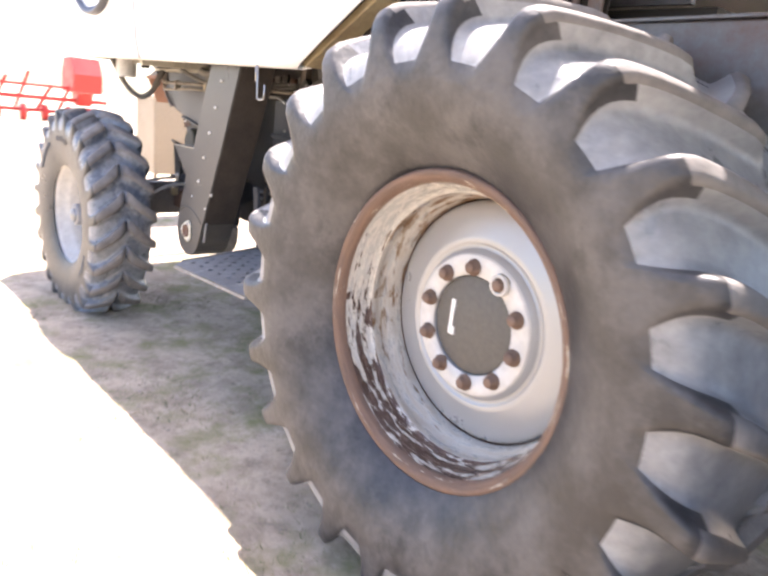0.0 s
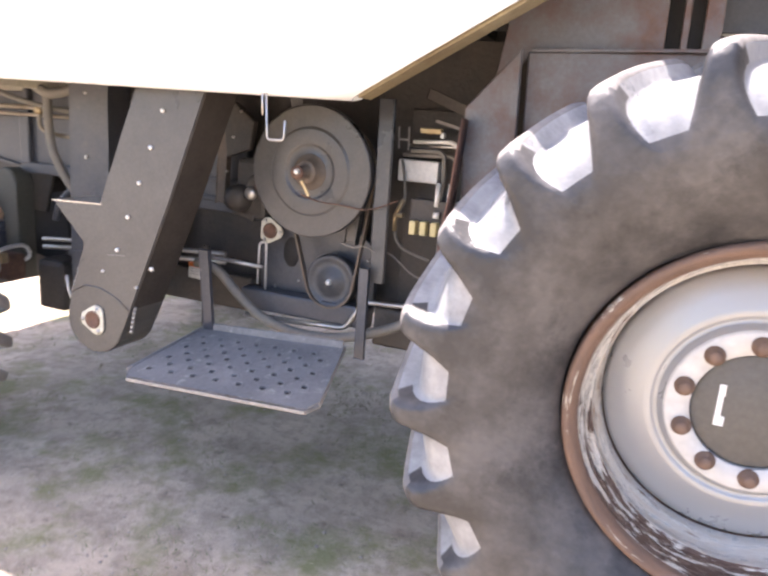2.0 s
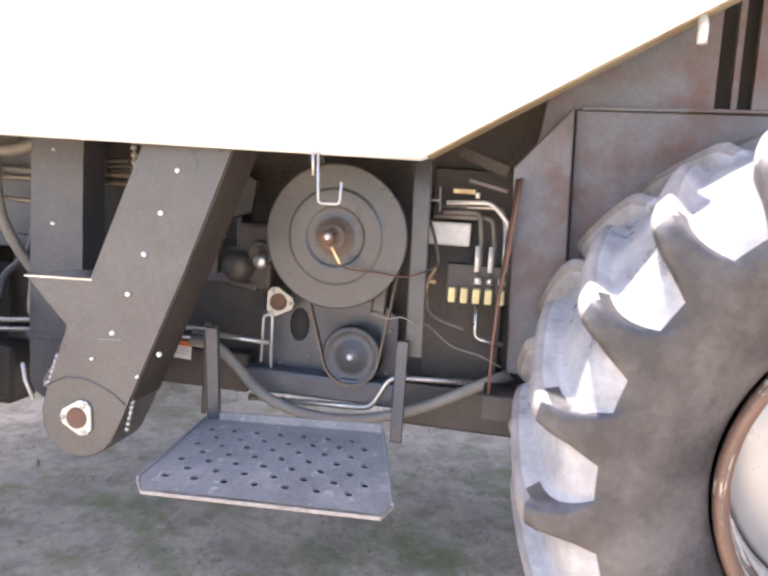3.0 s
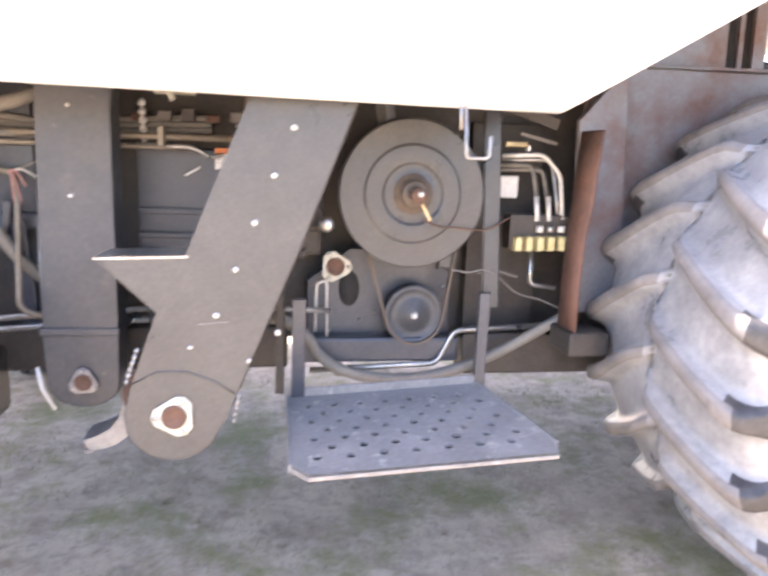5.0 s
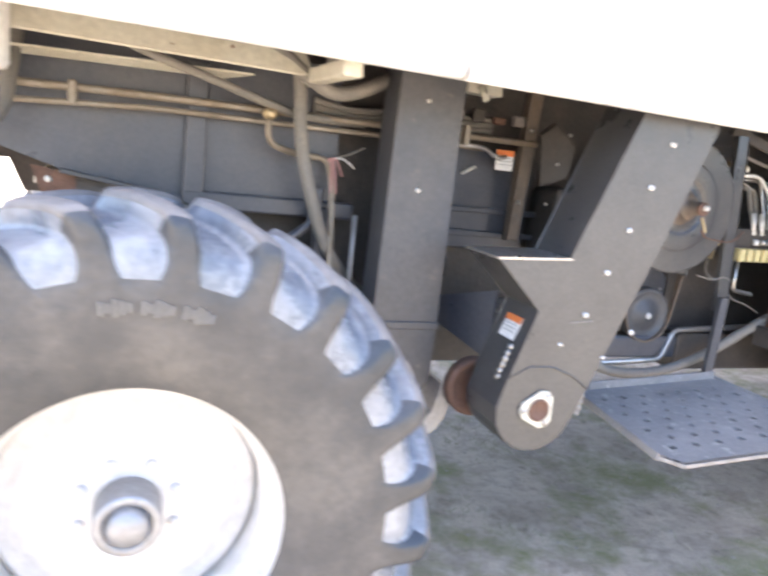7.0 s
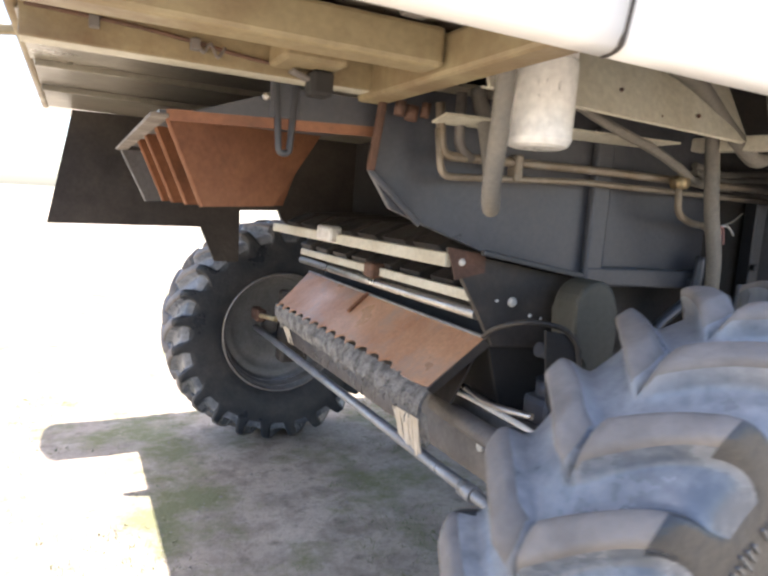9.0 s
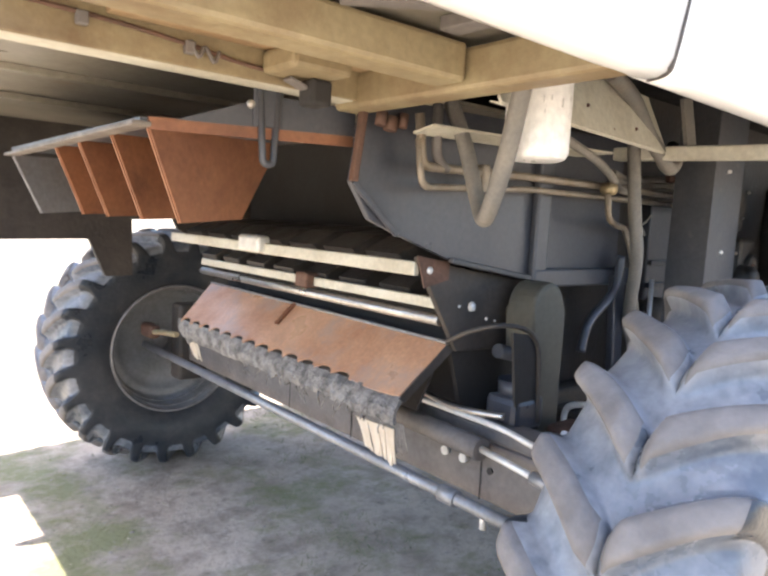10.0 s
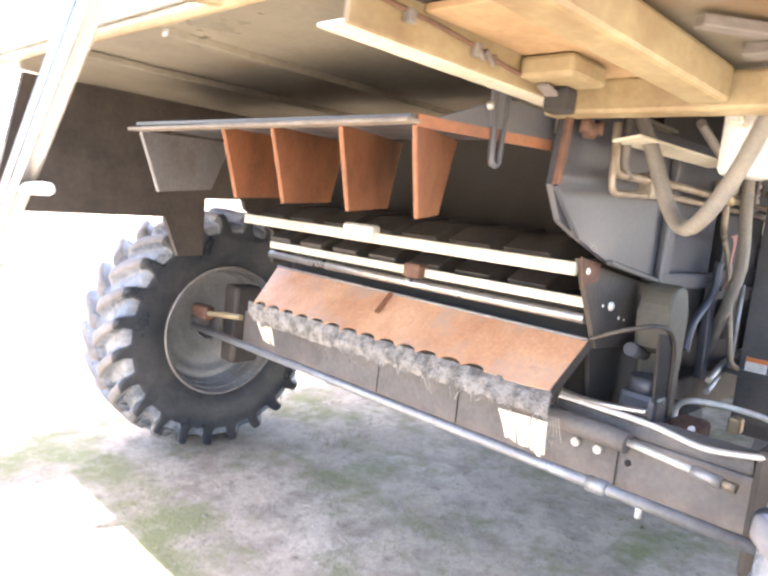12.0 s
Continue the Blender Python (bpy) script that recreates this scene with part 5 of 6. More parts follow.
for x, z, r in ((-3.697, 1.264, 0.011), (-3.518, 1.151, 0.015), (-3.57, 1.155, 0.005), (-3.45, 1.11, 0.006), (-3.41, 1.10, 0.004)):
    part("bolt", lathe_stub(level(x, 0.772, z), r, r * 0.7), "bolt", combine)

# ---- hood frame above the rear ----
part("cross_beam", box(B(), level(-4.03, 0.02, 1.655), level(-3.955, 0.78, 1.735), 0.010), "cream", combine, "cream rust-stained cross beam")
part("hood_beam", box(B(), (-4.79, 0.345, 1.575), (-4.07, 0.425, 1.650), 0.010), "cream", combine, "cream rust-stained box beam")
part("hood_beam", box(B(), (-4.79, 0.690, 1.578), (-4.035, 0.700, 1.655), 0.003), "cream", combine, "cream upright web of the channel rail")
part("hood_beam", box(B(), (-4.79, 0.7025, 1.578), (-4.035, 0.765, 1.587), 0.003), "sill", combine, "cream lower flange of the channel rail")
part("hood_floor", box(B(), (-4.80, 0.06, 1.660), (-3.98, 0.70, 1.668)), "cream_sheet", combine, "stained sheet above the beams")
for k, (ya, yb) in enumerate(((0.745, 1.30), (1.305, 1.80), (1.805, 2.52))):
    part("hood_sheet", box(B(), (-4.80, ya, 1.636 + 0.004 * k), (-3.30, yb, 1.646 + 0.004 * k)), "cream_sheet", combine, "dull grey-cream hood sheet")
for y in (1.30, 1.80):
    part("hood_seam", box(B(), (-4.79, y - 0.012, 1.618), (-3.30, y + 0.014, 1.638), 0.003), "cream_sheet", combine, "folded seam of the hood sheet")
part("hood_rear_edge", tube(B(), [(-4.805, 0.05, 1.652), (-4.805, 2.55, 1.652)], 0.016, 10), "cream", combine, "rolled rear edge of the hood")
part("hood_top", prism(B(), [(-4.825, 1.67), (-3.95, 1.67), (-3.95, 2.75), (-4.35, 2.45), (-4.72, 2.0)], 0.045, 3.16, 0.0), "white", combine, "white rear hood")
part("hood_flange", box(B(), (-4.62, 0.43, 1.640), (-4.04, 0.686, 1.656), 0.003), "tan_rust", combine, "tan rust-stained sheet between the beams")
part("cable", tube(B(), curve_through([(-4.78, 0.684, 1.635), (-4.60, 0.682, 1.628), (-4.48, 0.682, 1.618), (-4.38, 0.683, 1.606), (-4.30, 0.682, 1.600)]), 0.0042, 6), "rust_dark", combine, "brown cable clipped along the rail")
for x, z in ((-4.66, 1.622), (-4.47, 1.612)):
    part("cable_clip", box(B(), (x - 0.010, 0.672, z - 0.012), (x + 0.010, 0.6885, z + 0.012), 0.003), "axle", combine, "small rusty cable clip")
part("twisted_wire", tube(B(), curve_through([(-4.47, 0.678, 1.625), (-4.455, 0.672, 1.597), (-4.44, 0.678, 1.618), (-4.425, 0.670, 1.592), (-4.41, 0.680, 1.615)]), 0.0040, 6), "axle", combine, "rusty twisted wire")
part("hood_bracket", bar(B(), (-4.16, 0.08, 1.648), (-4.17, 0.30, 1.648), 0.045, 0.024, 0.003), "axle", combine, "dull brown bracket under the hood floor")
part("hood_bracket", bar(B(), (-4.10, 0.08, 1.648), (-4.40, 0.30, 1.640), 0.030, 0.020, 0.003), "axle", combine, "dull brown bracket under the hood floor")
part("beam_tab", box(B(), (-4.315, 0.560, 1.592), (-4.175, 0.688, 1.638), 0.010), "cream", combine, "cream gusset box on the rail")
# dark sensor body, gives no light
part("gusset_sensor", box(B(), (-4.235, 0.615, 1.538), (-4.185, 0.672, 1.5915), 0.008), "soot", combine, "small dark sensor under the gusset")
part("sensor_bracket", bar(B(), (-4.275, 0.650, 1.586), (-4.225, 0.650, 1.570), 0.03, 0.008, 0.002), "axle", combine, "dull bracket of the sensor")
slot = B()
tube(slot, bent([(-4.272, 0.770, 1.60), (-4.257, 0.770, 1.42), (-4.232, 0.770, 1.42), (-4.222, 0.770, 1.60)], 0.020), 0.0085, 8)
part("slot_hanger", slot, "dark", combine, "dark slotted hanger")
part("slot_hanger_plate", box(B(), (-4.285, 0.767, 1.50), (-4.212, 0.773, 1.62), 0.003), "dark", combine, "dark hanger plate")
part("bolt", lathe_stub(level(-4.258, 0.766, 1.640), 0.010, 0.010), "zinc", combine)
# fuel filter and its hoses
def spin_on_filter(x, y, z0, label):
    """A canister with a rounded lower edge, its head and two faint lines of print."""
    can = part("fuel_filter", lathe_up([(0.0, 0.0), (0.052, 0.0), (0.062, 0.004), (0.069, 0.016), (0.069, 0.170), (0.064, 0.174), (0.0, 0.174)], level(x, y, z0)), "filter", combine, label)
    part("filter_head", tube(B(), [level(x, y, z0 + 0.176), level(x, y, z0 + 0.22)], 0.069, 28), "filter", can)
    for da, dz, h in ((-0.35, 0.118, 0.014), (-0.12, 0.122, 0.010), (0.25, 0.114, 0.018), (-0.30, 0.094, 0.008)):
        w = -2.0 + da
        q = level(x, y, z0) + Vector((0.0693 * math.cos(w), 0.0693 * math.sin(w), dz))
        side = Vector((-math.sin(w), math.cos(w), 0)) * 0.0025
        part("print_bar", bar(B(), q - Vector((0, 0, h / 2)), q + Vector((0, 0, h / 2)), 0.005, 0.0012, up=side), "print", can, "faint print bar")


def lathe_up(profile, at):
    """Turns (radius, height) pairs about an upright axis."""
    bm = B()
    rings = []
    for r, z in profile:
        if r == 0.0:
            rings.append([bm.verts.new((at[0], at[1], at[2] + z))])
        else:
            rings.append([bm.verts.new((at[0] + r * math.cos(k * math.tau / 28), at[1] + r * math.sin(k * math.tau / 28), at[2] + z)) for k in range(28)])
    for lo, hi in zip(rings, rings[1:]):
        for k in range(28):
            a, b = k, (k + 1) % 28
            loop = [lo[a % len(lo)], lo[b % len(lo)], hi[b % len(hi)], hi[a % len(hi)]]
            seen = []
            for v in loop:
                if v not in seen:
                    seen.append(v)
            bm.faces.new(seen)
    return bm


spin_on_filter(-3.797, 0.358, 1.541, "white spin-on filter canister")
part("loop_hose", tube(B(), curve_through([level(-3.755, 0.66, 1.70), level(-3.76, 0.60, 1.59), level(-3.775, 0.54, 1.465), level(-3.815, 0.478, 1.413), level(-3.862, 0.415, 1.450), level(-3.898, 0.350, 1.55), level(-3.93, 0.29, 1.69)]), 0.0195, 12), "hose", combine, "thick grey hose in a hanging loop")
part("pipe_fitting", tube(B(), bent([level(-3.80, 0.66, 1.69), level(-3.80, 0.66, 1.56), level(-3.76, 0.66, 1.53)], 0.03), 0.013, 10), "axle", combine, "rust-brown pipe fitting")
for x, y, z, r in ((-3.95, 0.70, 1.640, 0.014), (-3.915, 0.705, 1.632, 0.017), (-3.88, 0.70, 1.642, 0.012)):
    part("valve_fitting", tube(B(), [level(x, y, z - 0.016), level(x + 0.006, y, z + 0.018)], r, 8), "rust_dark", combine, "small rusty fitting under the beam")

# ---- straw spreader fins ----
part("fin_rail", bar(B(), level(-4.49, 0.77, 1.575), level(-4.49, 2.02, 1.565), 0.040, 0.010, 0.003), "fin_rail", combine, "dull tan rear rail of the fins")
part("fin_board", slab(B(), [level(-4.49, 0.78, 1.588), level(-3.98, 0.78, 1.610), level(-3.98, 2.40, 1.610), level(-4.49, 2.0, 1.588)], 0.010), "dark", combine, "dark board above the fins")
part("fin_strip", slab(B(), [level(-4.475, 0.775, 1.565), level(-3.975, 0.772, 1.575), level(-3.975, 0.772, 1.602), level(-4.475, 0.775, 1.590)], 0.006), "rust", combine, "worn orange edge of the board")
part("fin_side", slab(B(), [level(-4.42, 0.772, 1.59), level(-3.97, 0.772, 1.60), level(-3.97, 0.772, 1.665), level(-4.20, 0.772, 1.665)], 0.008), "dark", combine, "dark upper side sheet of the spreader")
for k, y in enumerate((0.785, 1.01, 1.27, 1.50, 1.97)):
    turn = 0.57
    pts = [(-4.475, 1.572), (-4.03, 1.590), (-4.185, 1.388), (-4.388, 1.380)]
    if k:
        pts[1], pts[2] = (-3.985, 1.590), (-4.075, 1.388)
    if k == 4:
        pts = [(-4.495, 1.560), (-3.985, 1.580), (-4.10, 1.388), (-4.400, 1.370)]
    corners = [level(x, y + (x + 4.475) * turn, z) for x, z in pts]
    part("fin", slab(B(), corners, 0.006), "rust" if k < 4 else "steel", combine, "worn orange deflector fin" if k < 4 else "grey worn deflector fin")
    part("worn_edge", bar(B(), corners[0].lerp(corners[3], 0.02), corners[3], 0.0045, 0.0062, 0.001), "fin_edge" if k < 4 else "steel", combine, "bare worn edge of the fin")

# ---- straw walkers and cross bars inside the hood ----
# the hood's inner shade is put into this wall's dark brown
part("hood_far_wall", prism(B(), [W(-4.765, 1.245), W(-4.66, 1.75), W(-3.20, 1.75), W(-3.20, 1.05), W(-3.50, 1.05), W(-3.51, 1.205), W(-3.68, 1.30), W(-3.70, 1.348), W(-3.90, 1.340), W(-3.90, 1.08), W(-4.02, 1.08), W(-4.09, 1.250)], 2.56, 2.59, 0.0), "wall_dust", combine, "far wall of the hood, darkened brown for its shade")
# added block covers lit soil behind the chopper; its near-black is the shade
part("chopper_gap_block", box(B(), level(-3.49, 0.83, 0.82), level(-3.30, 2.44, 1.16), 0.02), "soot", combine, "near-black block added to close the bright gap behind the chopper")
# sheet across the hood; the depth's shade is painted as near-black
part("hood_shade_back", box(B(), (-3.32, 0.80, 0.98), (-3.28, 2.56, 1.66)), "soot", combine, "near-black sheet for the shade inside the straw hood")
for k in range(7):
    y = 0.90 + 0.225 * k
    w = B()
    prism(w, [W(-3.70, 1.30), W(-3.60, 1.345), W(-3.36, 1.36), W(-3.36, 1.28), W(-3.68, 1.275)], y, y + 0.17, 0.006)
    part("straw_walker", w, "black", combine, "dark straw walker end")
    w = B()
    prism(w, [W(-3.61, 1.19), W(-3.50, 1.245), W(-3.36, 1.25), W(-3.36, 1.17), W(-3.60, 1.165)], y + 0.05, y + 0.20, 0.006)
    part("straw_walker", w, "black", combine, "dark straw walker end")
part("cross_bar", bar(B(), level(-3.728, 0.79, 1.268), level(-3.745, 2.46, 1.268), 0.020, 0.040, 0.004), "sill", combine, "pale cross bar")
part("bar_clamp", box(B(), level(-3.775, 1.60, 1.255), level(-3.72, 1.76, 1.315), 0.012), "bolt", combine, "pale clamp on the cross bar")
part("cross_bar", bar(B(), level(-3.628, 0.80, 1.163), level(-3.600, 2.45, 1.150), 0.018, 0.032, 0.004), "sill", combine, "stained cross bar")
part("bar_clamp", box(B(), level(-3.66, 1.45, 1.135), level(-3.60, 1.53, 1.19), 0.010), "rust_dark", combine, "rusty clamp")
part("cross_bar", tube(B(), [level(-3.615, 0.80, 1.112), level(-3.60, 2.45, 1.105)], 0.017, 12), "zinc", combine, "bright round cross bar")

# ---- chopper hood with scalloped lower edge ----
def scallop_sheet():
    """The sloping front plate with its wavy lower edge."""
    bm = B()
    a, b = level(-3.585, 0.795, 1.042), level(-3.560, 2.440, 1.044)
    c, d = level(-3.770, 0.812, 0.897), level(-3.765, 2.340, 0.880)
    n = 144
    top, low = [], []
    for i in range(n + 1):
        t = i / n
        u = (max(t - 0.15, 0.0) / 0.85 * 13) % 1.0
        bite = math.sqrt(max(0.0, 1 - ((u - 0.5) / 0.44) ** 2)) if t > 0.15 else 0.35 * math.sin(math.pi * t / 0.15) * -1 + 0.2
        top.append(bm.verts.new(a.lerp(b, t)))
        p = c.lerp(d, t)
        low.append(bm.verts.new(p.lerp(a.lerp(b, t), 0.05 + 0.10 * bite)))
    for i in range(n):
        bm.faces.new((top[i], top[i + 1], low[i + 1], low[i]))
    bm.normal_update()
    bmesh.ops.solidify(bm, geom=bm.faces[:], thickness=0.006)
    return bm


chopper = part("chopper_hood", scallop_sheet(), "rust_pale", combine, "worn orange chopper hood with scalloped edge")
part("hood_lip", tube(B(), [level(-3.585, 0.795, 1.044), level(-3.560, 2.440, 1.046)], 0.006, 8), "edge", chopper, "bare metal upper lip")
part("hood_joint", bar(B(), level(-3.575, 1.655, 1.048), level(-3.665, 1.64, 0.978), 0.016, 0.005, 0.002), "rust", chopper, "dark joint strap")
part("hood_end", slab(B(), [level(-3.590, 0.790, 1.040), level(-3.765, 0.798, 0.90), level(-3.745, 0.798, 0.887), level(-3.57, 0.788, 1.02)], 0.006), "black", chopper, "dark end plate")
skirt = B()
random.seed(5)
a, b = level(-3.752, 0.80, 0.906), level(-3.742, 2.40, 0.891)
c, d = level(-3.800, 0.78, 0.838), level(-3.735, 2.36, 0.800)
n = 90
rows = []
for j in range(5):
    row = []
    for i in range(n + 1):
        t, s = i / n, j / 4
        p = a.lerp(b, t).lerp(c.lerp(d, t), s)
        rag = noise.noise(Vector((t * 30, s * 4, 2.0)))
        p = p + Vector((-0.016 * abs(rag) - 0.014 * math.sin(s * 3.1), 0, (0.022 * rag if j == 4 else 0.006 * rag)))
        row.append(skirt.verts.new(p))
    rows.append(row)
for ra, rb in zip(rows, rows[1:]):
    for i in range(n):
        skirt.faces.new((ra[i], ra[i + 1], rb[i + 1], rb[i]))
skirt.normal_update()
bmesh.ops.solidify(skirt, geom=skirt.faces[:], thickness=0.012)
part("rubber_skirt", skirt, "chaff", chopper, "ragged skirt caked with chaff")
part("hood_back", slab(B(), [level(-3.565, 0.83, 1.035), level(-3.545, 2.43, 1.035), level(-3.62, 2.35, 0.80), level(-3.66, 0.84, 0.84)], 0.006), "black", chopper, "dark back plate")


def brush(c0, c1, e0, e1, count, width):
    """A worn block of flat bristle strips; c0 to c1 is its upper edge, e0 to e1 the ragged lower one."""
    bm = B()
    random.seed(int(c0.y * 100))
    for i in range(count):
        t = (i + 0.5) / count
        p, q = c0.lerp(c1, t), e0.lerp(e1, t)
        q = p.lerp(q, 0.93 + 0.14 * random.random()) + Vector((random.uniform(-0.006, 0.006), random.uniform(-0.003, 0.003), 0))
        w = width * random.uniform(0.80, 1.0)
        lift = Vector((random.uniform(-0.004, 0.004), 0, 0))
        ring = []
        for k in range(5):
            f = k / 4
            c = p.lerp(q, f) + lift * math.sin(math.pi * f)
            half = w * (0.5 - 0.10 * f)
            ring.append([bm.verts.new(c + Vector((dx, dy, 0))) for dx, dy in ((-0.0015, -half), (-0.0025, 0.0), (-0.0015, half), (0.0015, half), (0.0015, -half))])
        for a, b in zip(ring, ring[1:]):
            for k in range(5):
                bm.faces.new((a[k], a[(k + 1) % 5], b[(k + 1) % 5], b[k]))
        bm.faces.new(ring[0][::-1])
        bm.faces.new(ring[-1])
    return bm


part("bristle_brush", brush(level(-3.792, 0.955, 0.815), level(-3.797, 0.780, 0.825), level(-3.778, 0.925, 0.732), level(-3.782, 0.788, 0.714), 13, 0.0165), "fibre", combine, "pale worn bristle block")
part("bristle_brush", brush(level(-3.722, 2.350, 0.800), level(-3.722, 2.235, 0.795), level(-3.702, 2.320, 0.715), level(-3.702, 2.225, 0.71), 9, 0.0155), "fibre", combine, "pale worn bristle block")
random.seed(8)
for k in range(26):
    t = random.random() ** 1.6
    p = level(-3.806, 0.80 + 1.0 * t, 0.838 - 0.02 * t + random.uniform(-0.004, 0.03))
    d = Vector((random.uniform(-0.012, 0.004), random.uniform(-0.035, 0.035), random.uniform(-0.045, -0.008)))
    part("straw_wisp", tube(B(), curve_through([p, p + d * 0.5 + Vector((-0.006, 0, 0.004)), p + d]), 0.0022, 5), "chaff", combine, "wisp of straw")
for k in range(7):
    p = level(-3.790, 0.752 + 0.010 * k, 0.845)
    part("straw_wisp", tube(B(), curve_through([p, p + Vector((0.004, -0.008, -0.04)), p + Vector((0.010 + 0.006 * (k % 3), -0.016 + 0.008 * (k % 4), -0.075 - 0.012 * (k % 3)))]), 0.0022, 5), "chaff", combine, "wisp of straw")

# ---- rear axle and steering ----
axle = part("rear_axle", box(B(), level(-3.56, 0.26, 0.605), level(-3.42, 2.75, 0.775), 0.012), "axle", combine, "dusty brown rear axle beam")
part("axle_cap", bar(B(), level(-3.50, 0.30, 0.800), level(-3.50, 1.05, 0.800), 0.10, 0.05, 0.012), "axle", axle, "upper sleeve of the axle")
for y in (0.66, 1.28, 1.70):
    part("axle_joint", box(B(), level(-3.562, y, 0.605), level(-3.558, y + 0.006, 0.775)), "soot", axle, "dark joint")
for y, z in ((0.80, 0.712), (0.725, 0.712)):
    part("bolt", tube(B(), [level(-3.56, y, z), level(-3.575, y, z)], 0.014, 12), "bolt", axle, "pale bolt head")
part("axle_hole", tube(B(), [level(-3.559, 0.63, 0.70), level(-3.563, 0.63, 0.70)], 0.010, 12), "soot", axle, "dark hole")
part("king_pin", box(B(), level(-3.58, 0.20, 0.50), level(-3.42, 0.30, 0.86), 0.02), "black", combine, "dark steering knuckle")
part("king_pin", box(B(), level(-3.62, 2.70, 0.50), level(-3.45, 2.82, 0.90), 0.02), "black", combine, "dark steering knuckle")
part("track_rod", tube(B(), [level(-3.700, 0.22, 0.656), level(-3.690, 2.98, 0.655)], 0.018, 14), "steel", combine, "long bare-steel track rod")
part("rod_collar", tube(B(), [level(-3.700, 0.62, 0.656), level(-3.700, 0.68, 0.656)], 0.024, 14), "steel", combine, "clamp collar on the rod")
part("rod_bolt", tube(B(), [level(-3.70, 0.525, 0.66), level(-3.70, 0.525, 0.612)], 0.010, 8), "bolt", combine, "clamp bolt")
part("ram_rod", tube(B(), [level(-3.618, 0.615, 0.782), level(-3.640, 0.42, 0.772)], 0.010, 10), "bolt", combine, "bright steering ram rod")
part("ram_body", tube(B(), [level(-3.600, 1.02, 0.785), level(-3.618, 0.615, 0.780)], 0.032, 14), "axle", combine, "steering ram cylinder")
part("ram_eye", tube(B(), [level(-3.640, 0.425, 0.772), level(-3.646, 0.345, 0.768)], 0.017, 12), "steel", combine, "grey rod eye")
part("ram_end", tube(B(), [level(-3.646, 0.347, 0.768), level(-3.649, 0.31, 0.766)], 0.013, 10), "pipe", combine, "yellowish end of the rod")
part("link", tube(B(), curve_through([level(-3.70, 2.88, 0.74), level(-3.72, 2.70, 0.77), level(-3.71, 2.50, 0.79)]), 0.014, 8), "cream", combine, "pale steering link on the far side")
part("link_joint", box(B(), level(-3.74, 2.78, 0.72), level(-3.68, 2.92, 0.79), 0.015), "rust_dark", combine, "rusty ball joint")
part("brake_hose", tube(B(), curve_through([level(-3.57, 0.92, 0.868), level(-3.58, 0.80, 0.858), level(-3.58, 0.70, 0.862), level(-3.55, 0.60, 0.866)]), 0.010, 8), "zinc", combine, "pale flexible hose")
part("hose_loop", tube(B(), curve_through([level(-3.36, 0.53, 0.80), level(-3.26, 0.575, 0.765), level(-3.21, 0.630, 0.768), level(-3.20, 0.642, 0.800), level(-3.20, 0.619, 0.836), level(-3.18, 0.546, 0.850), level(-3.14, 0.40, 0.840), level(-3.10, 0.28, 0.80)]), 0.0105, 8), "bolt", combine, "pale hose looped behind the wheel")
part("hose_fitting", box(B(), level(-3.20, 0.44, 0.775), level(-3.15, 0.48, 0.825), 0.008), "brass", combine, "yellowish fitting")
# gear motor and rounded cover in front of the axle
olive = [W(-3.252, 0.66), W(-3.252, 1.145)]
for k in range(1, 12):
    an = radians(180 * k / 12)
    olive.append((level(-3.327, 0, 1.145).x + 0.075 * math.cos(an), level(-3.327, 0, 1.145).z + 0.085 * math.sin(an)))
olive += [W(-3.402, 1.145), W(-3.402, 1.03), W(-3.34, 1.00), W(-3.34, 0.66)]
part("drive_cover", prism(B(), olive, 0.63, 0.735, 0.012), "olive", combine, "olive rounded drive cover")
part("pump", box(B(), level(-3.50, 0.60, 0.80), level(-3.36, 0.72, 0.90), 0.02), "dark", combine, "grey hydraulic motor")
part("pump_cap", tube(B(), [level(-3.43, 0.66, 0.89), level(-3.43, 0.66, 0.945)], 0.052, 20), "dark", combine, "round cap of the motor")
arch = [level(-3.60, 0.785, 1.050), level(-3.615, 0.70, 1.092), level(-3.586, 0.62, 1.122), level(-3.51, 0.60, 1.116), level(-3.446, 0.60, 1.088), level(-3.408, 0.60, 1.02), level(-3.400, 0.60, 0.824)]
part("guard_strip", tube(B(), curve_through(arch), 0.0075, 8), "black", combine, "thin dark guard strip")
# plate fills the guard's opening; its near-black is the shade inside
part("guard_shade_plate", prism(B(), [W(-3.525, 1.10), W(-3.435, 1.085), W(-3.395, 1.04), W(-3.385, 0.80), W(-3.46, 0.80), W(-3.50, 0.90)], 0.604, 0.612, 0.0), "soot", combine, "near-black plate for the dark opening of the drive guard")
part("shaft", tube(B(), [level(-3.45, 0.72, 1.02), level(-3.30, 0.72, 0.985)], 0.022, 12), "dark", combine, "dark shaft end")
# added plate hides lit soil behind the motor, near-black for shade
part("motor_gap_plate", prism(B(), [W(-3.57, 1.03), W(-3.10, 1.12), W(-3.10, 0.72), W(-3.50, 0.79)], 0.800, 0.815, 0.0), "soot", combine, "near-black plate added to close the bright gap behind the motor")
for k, (y, z) in enumerate(((0.86, 0.985), (0.90, 0.965), (0.95, 0.955))):
    part("knife_bolt", tube(B(), [level(-3.46, y, z), level(-3.475, y, z)], 0.008, 8), "zinc", combine, "small bright bolt")
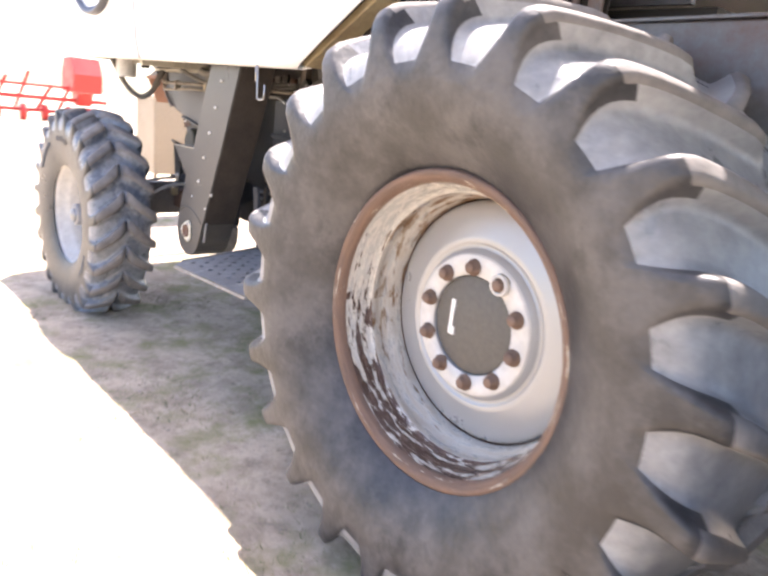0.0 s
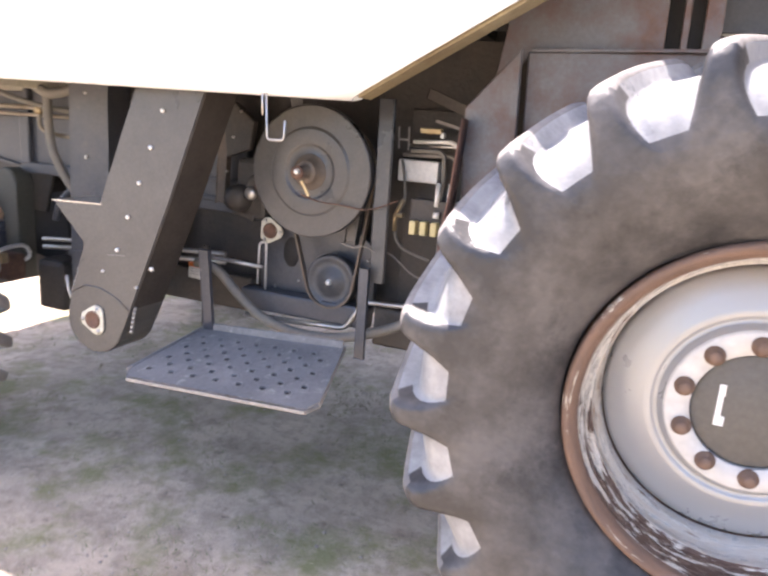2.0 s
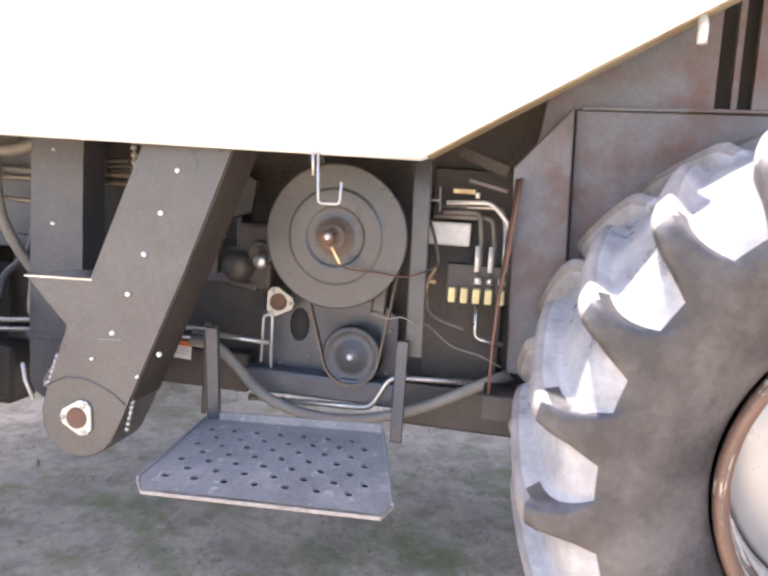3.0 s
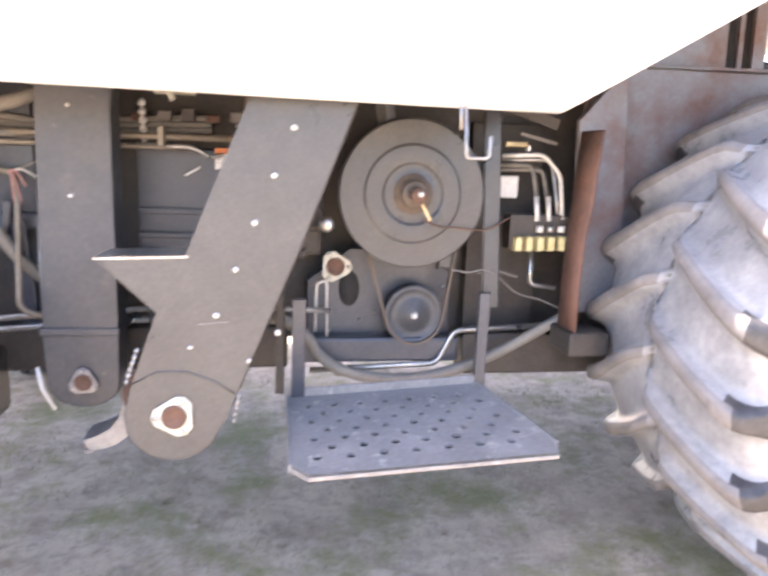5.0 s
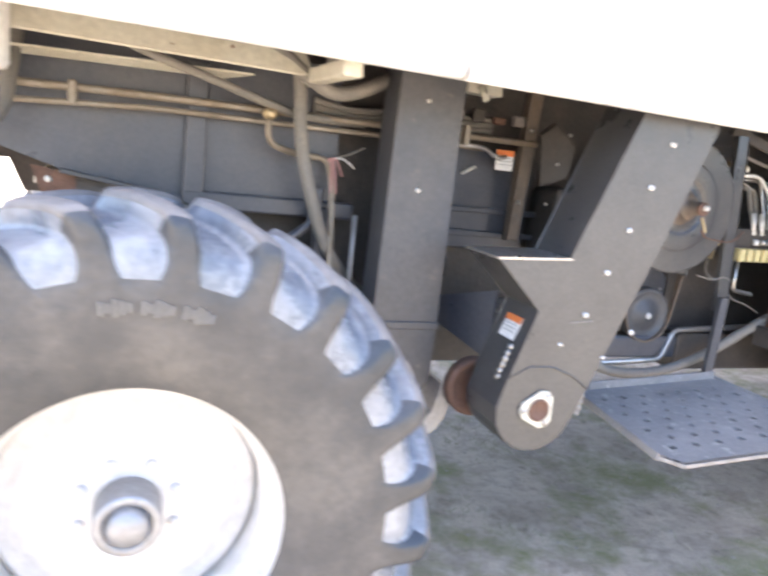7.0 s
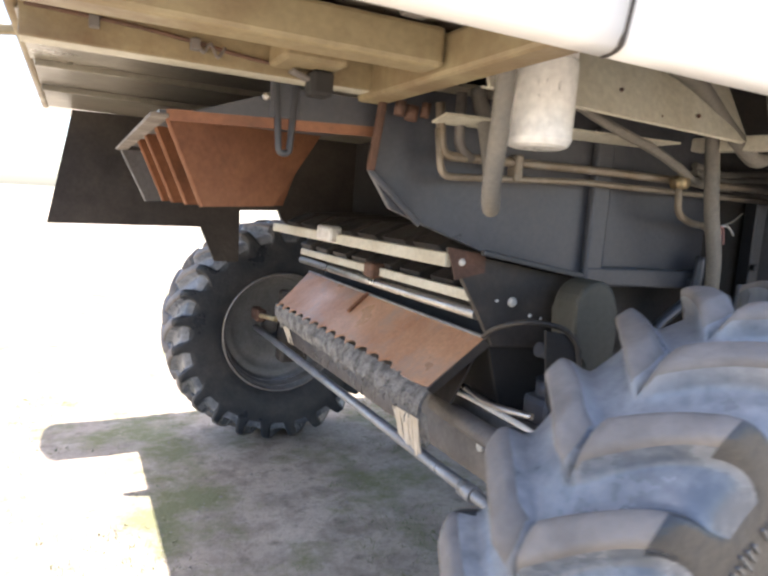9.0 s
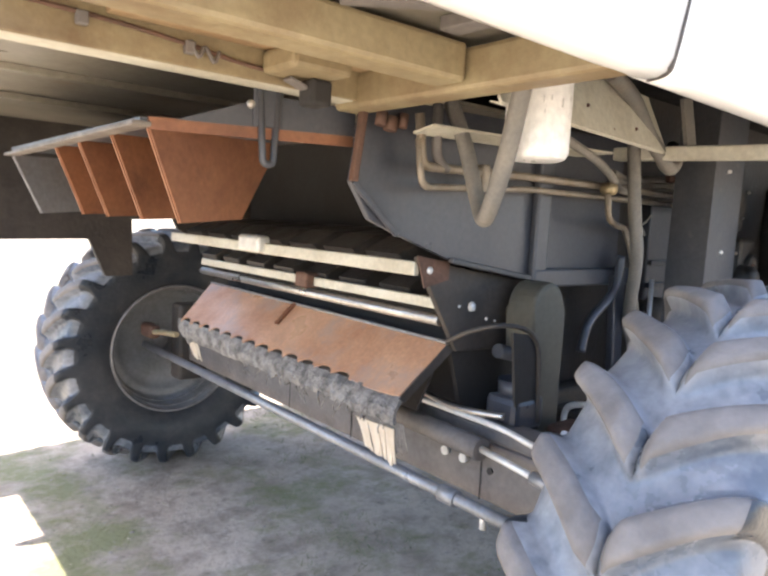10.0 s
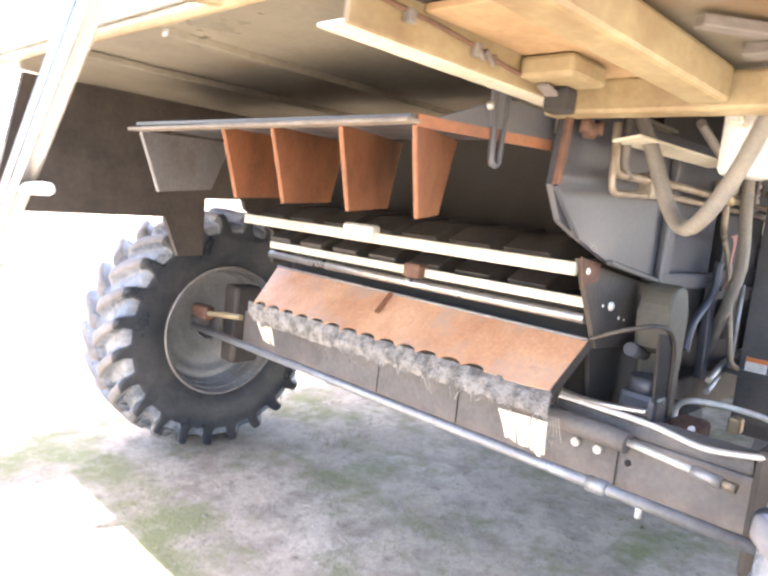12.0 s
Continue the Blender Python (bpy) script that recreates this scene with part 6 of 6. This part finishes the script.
part("axle_hose", tube(B(), curve_through([level(-3.585, 1.00, 0.842), level(-3.585, 0.863, 0.849), level(-3.582, 0.728, 0.846), level(-3.580, 0.578, 0.842), level(-3.58, 0.48, 0.828), level(-3.58, 0.411, 0.822), level(-3.57, 0.311, 0.836), level(-3.55, 0.22, 0.85)]), 0.0095, 8), "bolt", combine, "pale hose along the axle")
part("cross_roll", tube(B(), [level(-3.40, 0.83, 0.93), level(-3.40, 2.4, 0.93)], 0.06, 16), "black", combine, "dark chopper rotor")
# added dark box covers the bright gap below the rail
part("rail_gap_box", box(B(), level(-3.14, 0.62, 0.52), level(-2.95, 0.80, 0.78), 0.03), "black", combine, "dark box added to close the gap below the rail")
part("gear_tail", box(B(), level(-3.33, 0.52, 0.67), level(-3.20, 0.62, 0.80), 0.015), "rust_dark", combine, "rusty casting")
# bar at the rear of the hood
part("rear_strut", bar(B(), level(-5.0, 1.62, 1.185), level(-5.0, 1.02, 1.742), 0.030, 0.030, 0.006), "zinc", combine, "pale metal strut hanging from the hood")
part("rear_strut", bar(B(), level(-5.0, 1.69, 1.195), level(-5.0, 1.09, 1.752), 0.022, 0.030, 0.006), "dark", combine, "grey metal strut hanging from the hood")
part("strut_pin", tube(B(), [level(-5.0, 1.40, 1.37), level(-5.0, 1.26, 1.375)], 0.014, 10), "bolt", combine, "pale pin on the strut")
part("strut_mount", bar(B(), level(-5.0, 1.03, 1.735), level(-4.72, 1.03, 1.765), 0.03, 0.02, 0.004), "cream", combine, "bracket of the strut on the hood edge")

# ---- implement in the yard ----
rig = tagged(new("red_implement"), "red farm implement parked on grass in the distance", "farm implement")
rig.location = (-30.3, 7.1, 0)
for y0, y1, z, w in ((-6.5, 2.1, 0.95, 0.16), (-6.0, 1.9, 0.42, 0.14), (-6.2, 0.6, 1.45, 0.10)):
    part("frame_bar", bar(B(), (0, y0, z), (0, y1, z), w, w, 0.02), "red", rig)
part("body", prism(B(), [(-0.8, 1.30), (0.8, 1.30), (0.95, 2.05), (0.55, 2.75), (-0.6, 2.75), (-0.95, 2.05)], 0.45, 1.65, 0.04), "red", rig, "bright red hopper")
part("outlet", prism(B(), [(-0.3, 0.75), (0.3, 0.75), (0.6, 1.29), (-0.6, 1.29)], 0.75, 1.35, 0.03), "red", rig, "red funnel under the hopper")
for k in range(9):
    part("roller", lathe(B(), [(-0.10, 0.0), (-0.10, 0.34), (0.10, 0.34), (0.10, 0.0)], (0.3 * (k % 2), -5.9 + 0.9 * k, 0.34), 20), "red", rig)
for k in range(8):
    part("arm", bar(B(), (-0.4, -5.8 + 0.85 * k, 0.45), (0.4, -5.4 + 0.85 * k, 1.5 + 0.25 * (k % 3)), 0.10, 0.10, 0.01), "red", rig)

# ---- bin in the yard ----
crate = tagged(new("storage_bin"), "tan sheet-metal storage bin raised on four legs", "bin")
crate.location = (-6.30, 1.54, 0)
part("wall", box(B(), (-0.55, 0.05, 0.56), (0.0, 0.66, 1.40), 0.015), "tan", crate)
part("lid", box(B(), (-0.57, 0.03, 1.404), (0.02, 0.68, 1.44), 0.012), "tan", crate)
for x in (-0.54, -0.05):
    for y in (0.06, 0.61):
        part("leg", box(B(), (x, y, 0.0), (x + 0.04, y + 0.04, 0.558), 0.004), "tan", crate)

# ---- grass, clods and straw on the soil ----
random.seed(11)
gv, gf = [], []
spots = 0
while spots < 5200:
    x, y = random.uniform(-6.2, 0.4), random.uniform(-1.6, 4.3)
    if noise.noise(Vector((x * 1.7, y * 1.7, 4.0))) + 0.5 * noise.noise(Vector((x * 5, y * 5, 9.0))) < 0.22:
        if random.random() > 0.03:
            continue
    spots += 1
    z = ground_height(x, y)
    for k in range(random.randint(2, 4)):
        an, h, w = random.uniform(0, 6.28), random.uniform(0.008, 0.030), random.uniform(0.0012, 0.0028)
        px, py = x + random.gauss(0, 0.012), y + random.gauss(0, 0.012)
        bx, by = math.cos(an) * w, math.sin(an) * w
        lx, ly = random.gauss(0, 0.018), random.gauss(0, 0.018)
        i = len(gv)
        gv += [(px - bx, py - by, z - 0.004), (px + bx, py + by, z - 0.004), (px + lx, py + ly, z + h)]
        gf.append((i, i + 1, i + 2))
me = bpy.data.meshes.new("grass")
me.from_pydata(gv, [], gf)
me.materials.append(M["grass"])
tagged(new("grass", me), "thin trodden short grass on the soil", "grass", kind="stuff")


def scatter(name, count, size, mat, label, category, squash, seed):
    random.seed(seed)
    v, f = [], []
    for _ in range(count):
        x, y = random.uniform(-5.8, 0.2), random.uniform(-1.5, 3.9)
        s = size * random.uniform(0.4, 1.3) * random.uniform(0.6, 1.0)
        z = ground_height(x, y) + s * 0.1
        an = random.uniform(0, 6.28)
        i = len(v)
        for dx, dy, dz in ((1, 0, 0), (0, 1, 0), (-1, 0, 0), (0, -1, 0), (0.1, 0.1, 1), (0, 0, -0.6)):
            j = random.uniform(0.7, 1.3)
            px, py = dx * s * j, dy * s * j * squash
            v.append((x + px * math.cos(an) - py * math.sin(an), y + px * math.sin(an) + py * math.cos(an), z + dz * s * 0.55 * min(1, squash * 2)))
        for a, b in ((0, 1), (1, 2), (2, 3), (3, 0)):
            f += [(i + a, i + b, i + 4), (i + b, i + a, i + 5)]
    m = bpy.data.meshes.new(name)
    m.from_pydata(v, [], f)
    m.materials.append(M[mat])
    tagged(new(name, m), label, category, kind="stuff")


scatter("soil_clods", 1500, 0.010, "stone", "small pale soil clods and stones", "clods", 0.8, 21)
scatter("straw_litter", 700, 0.022, "straw", "short bits of dry straw on the soil", "straw", 0.07, 22)
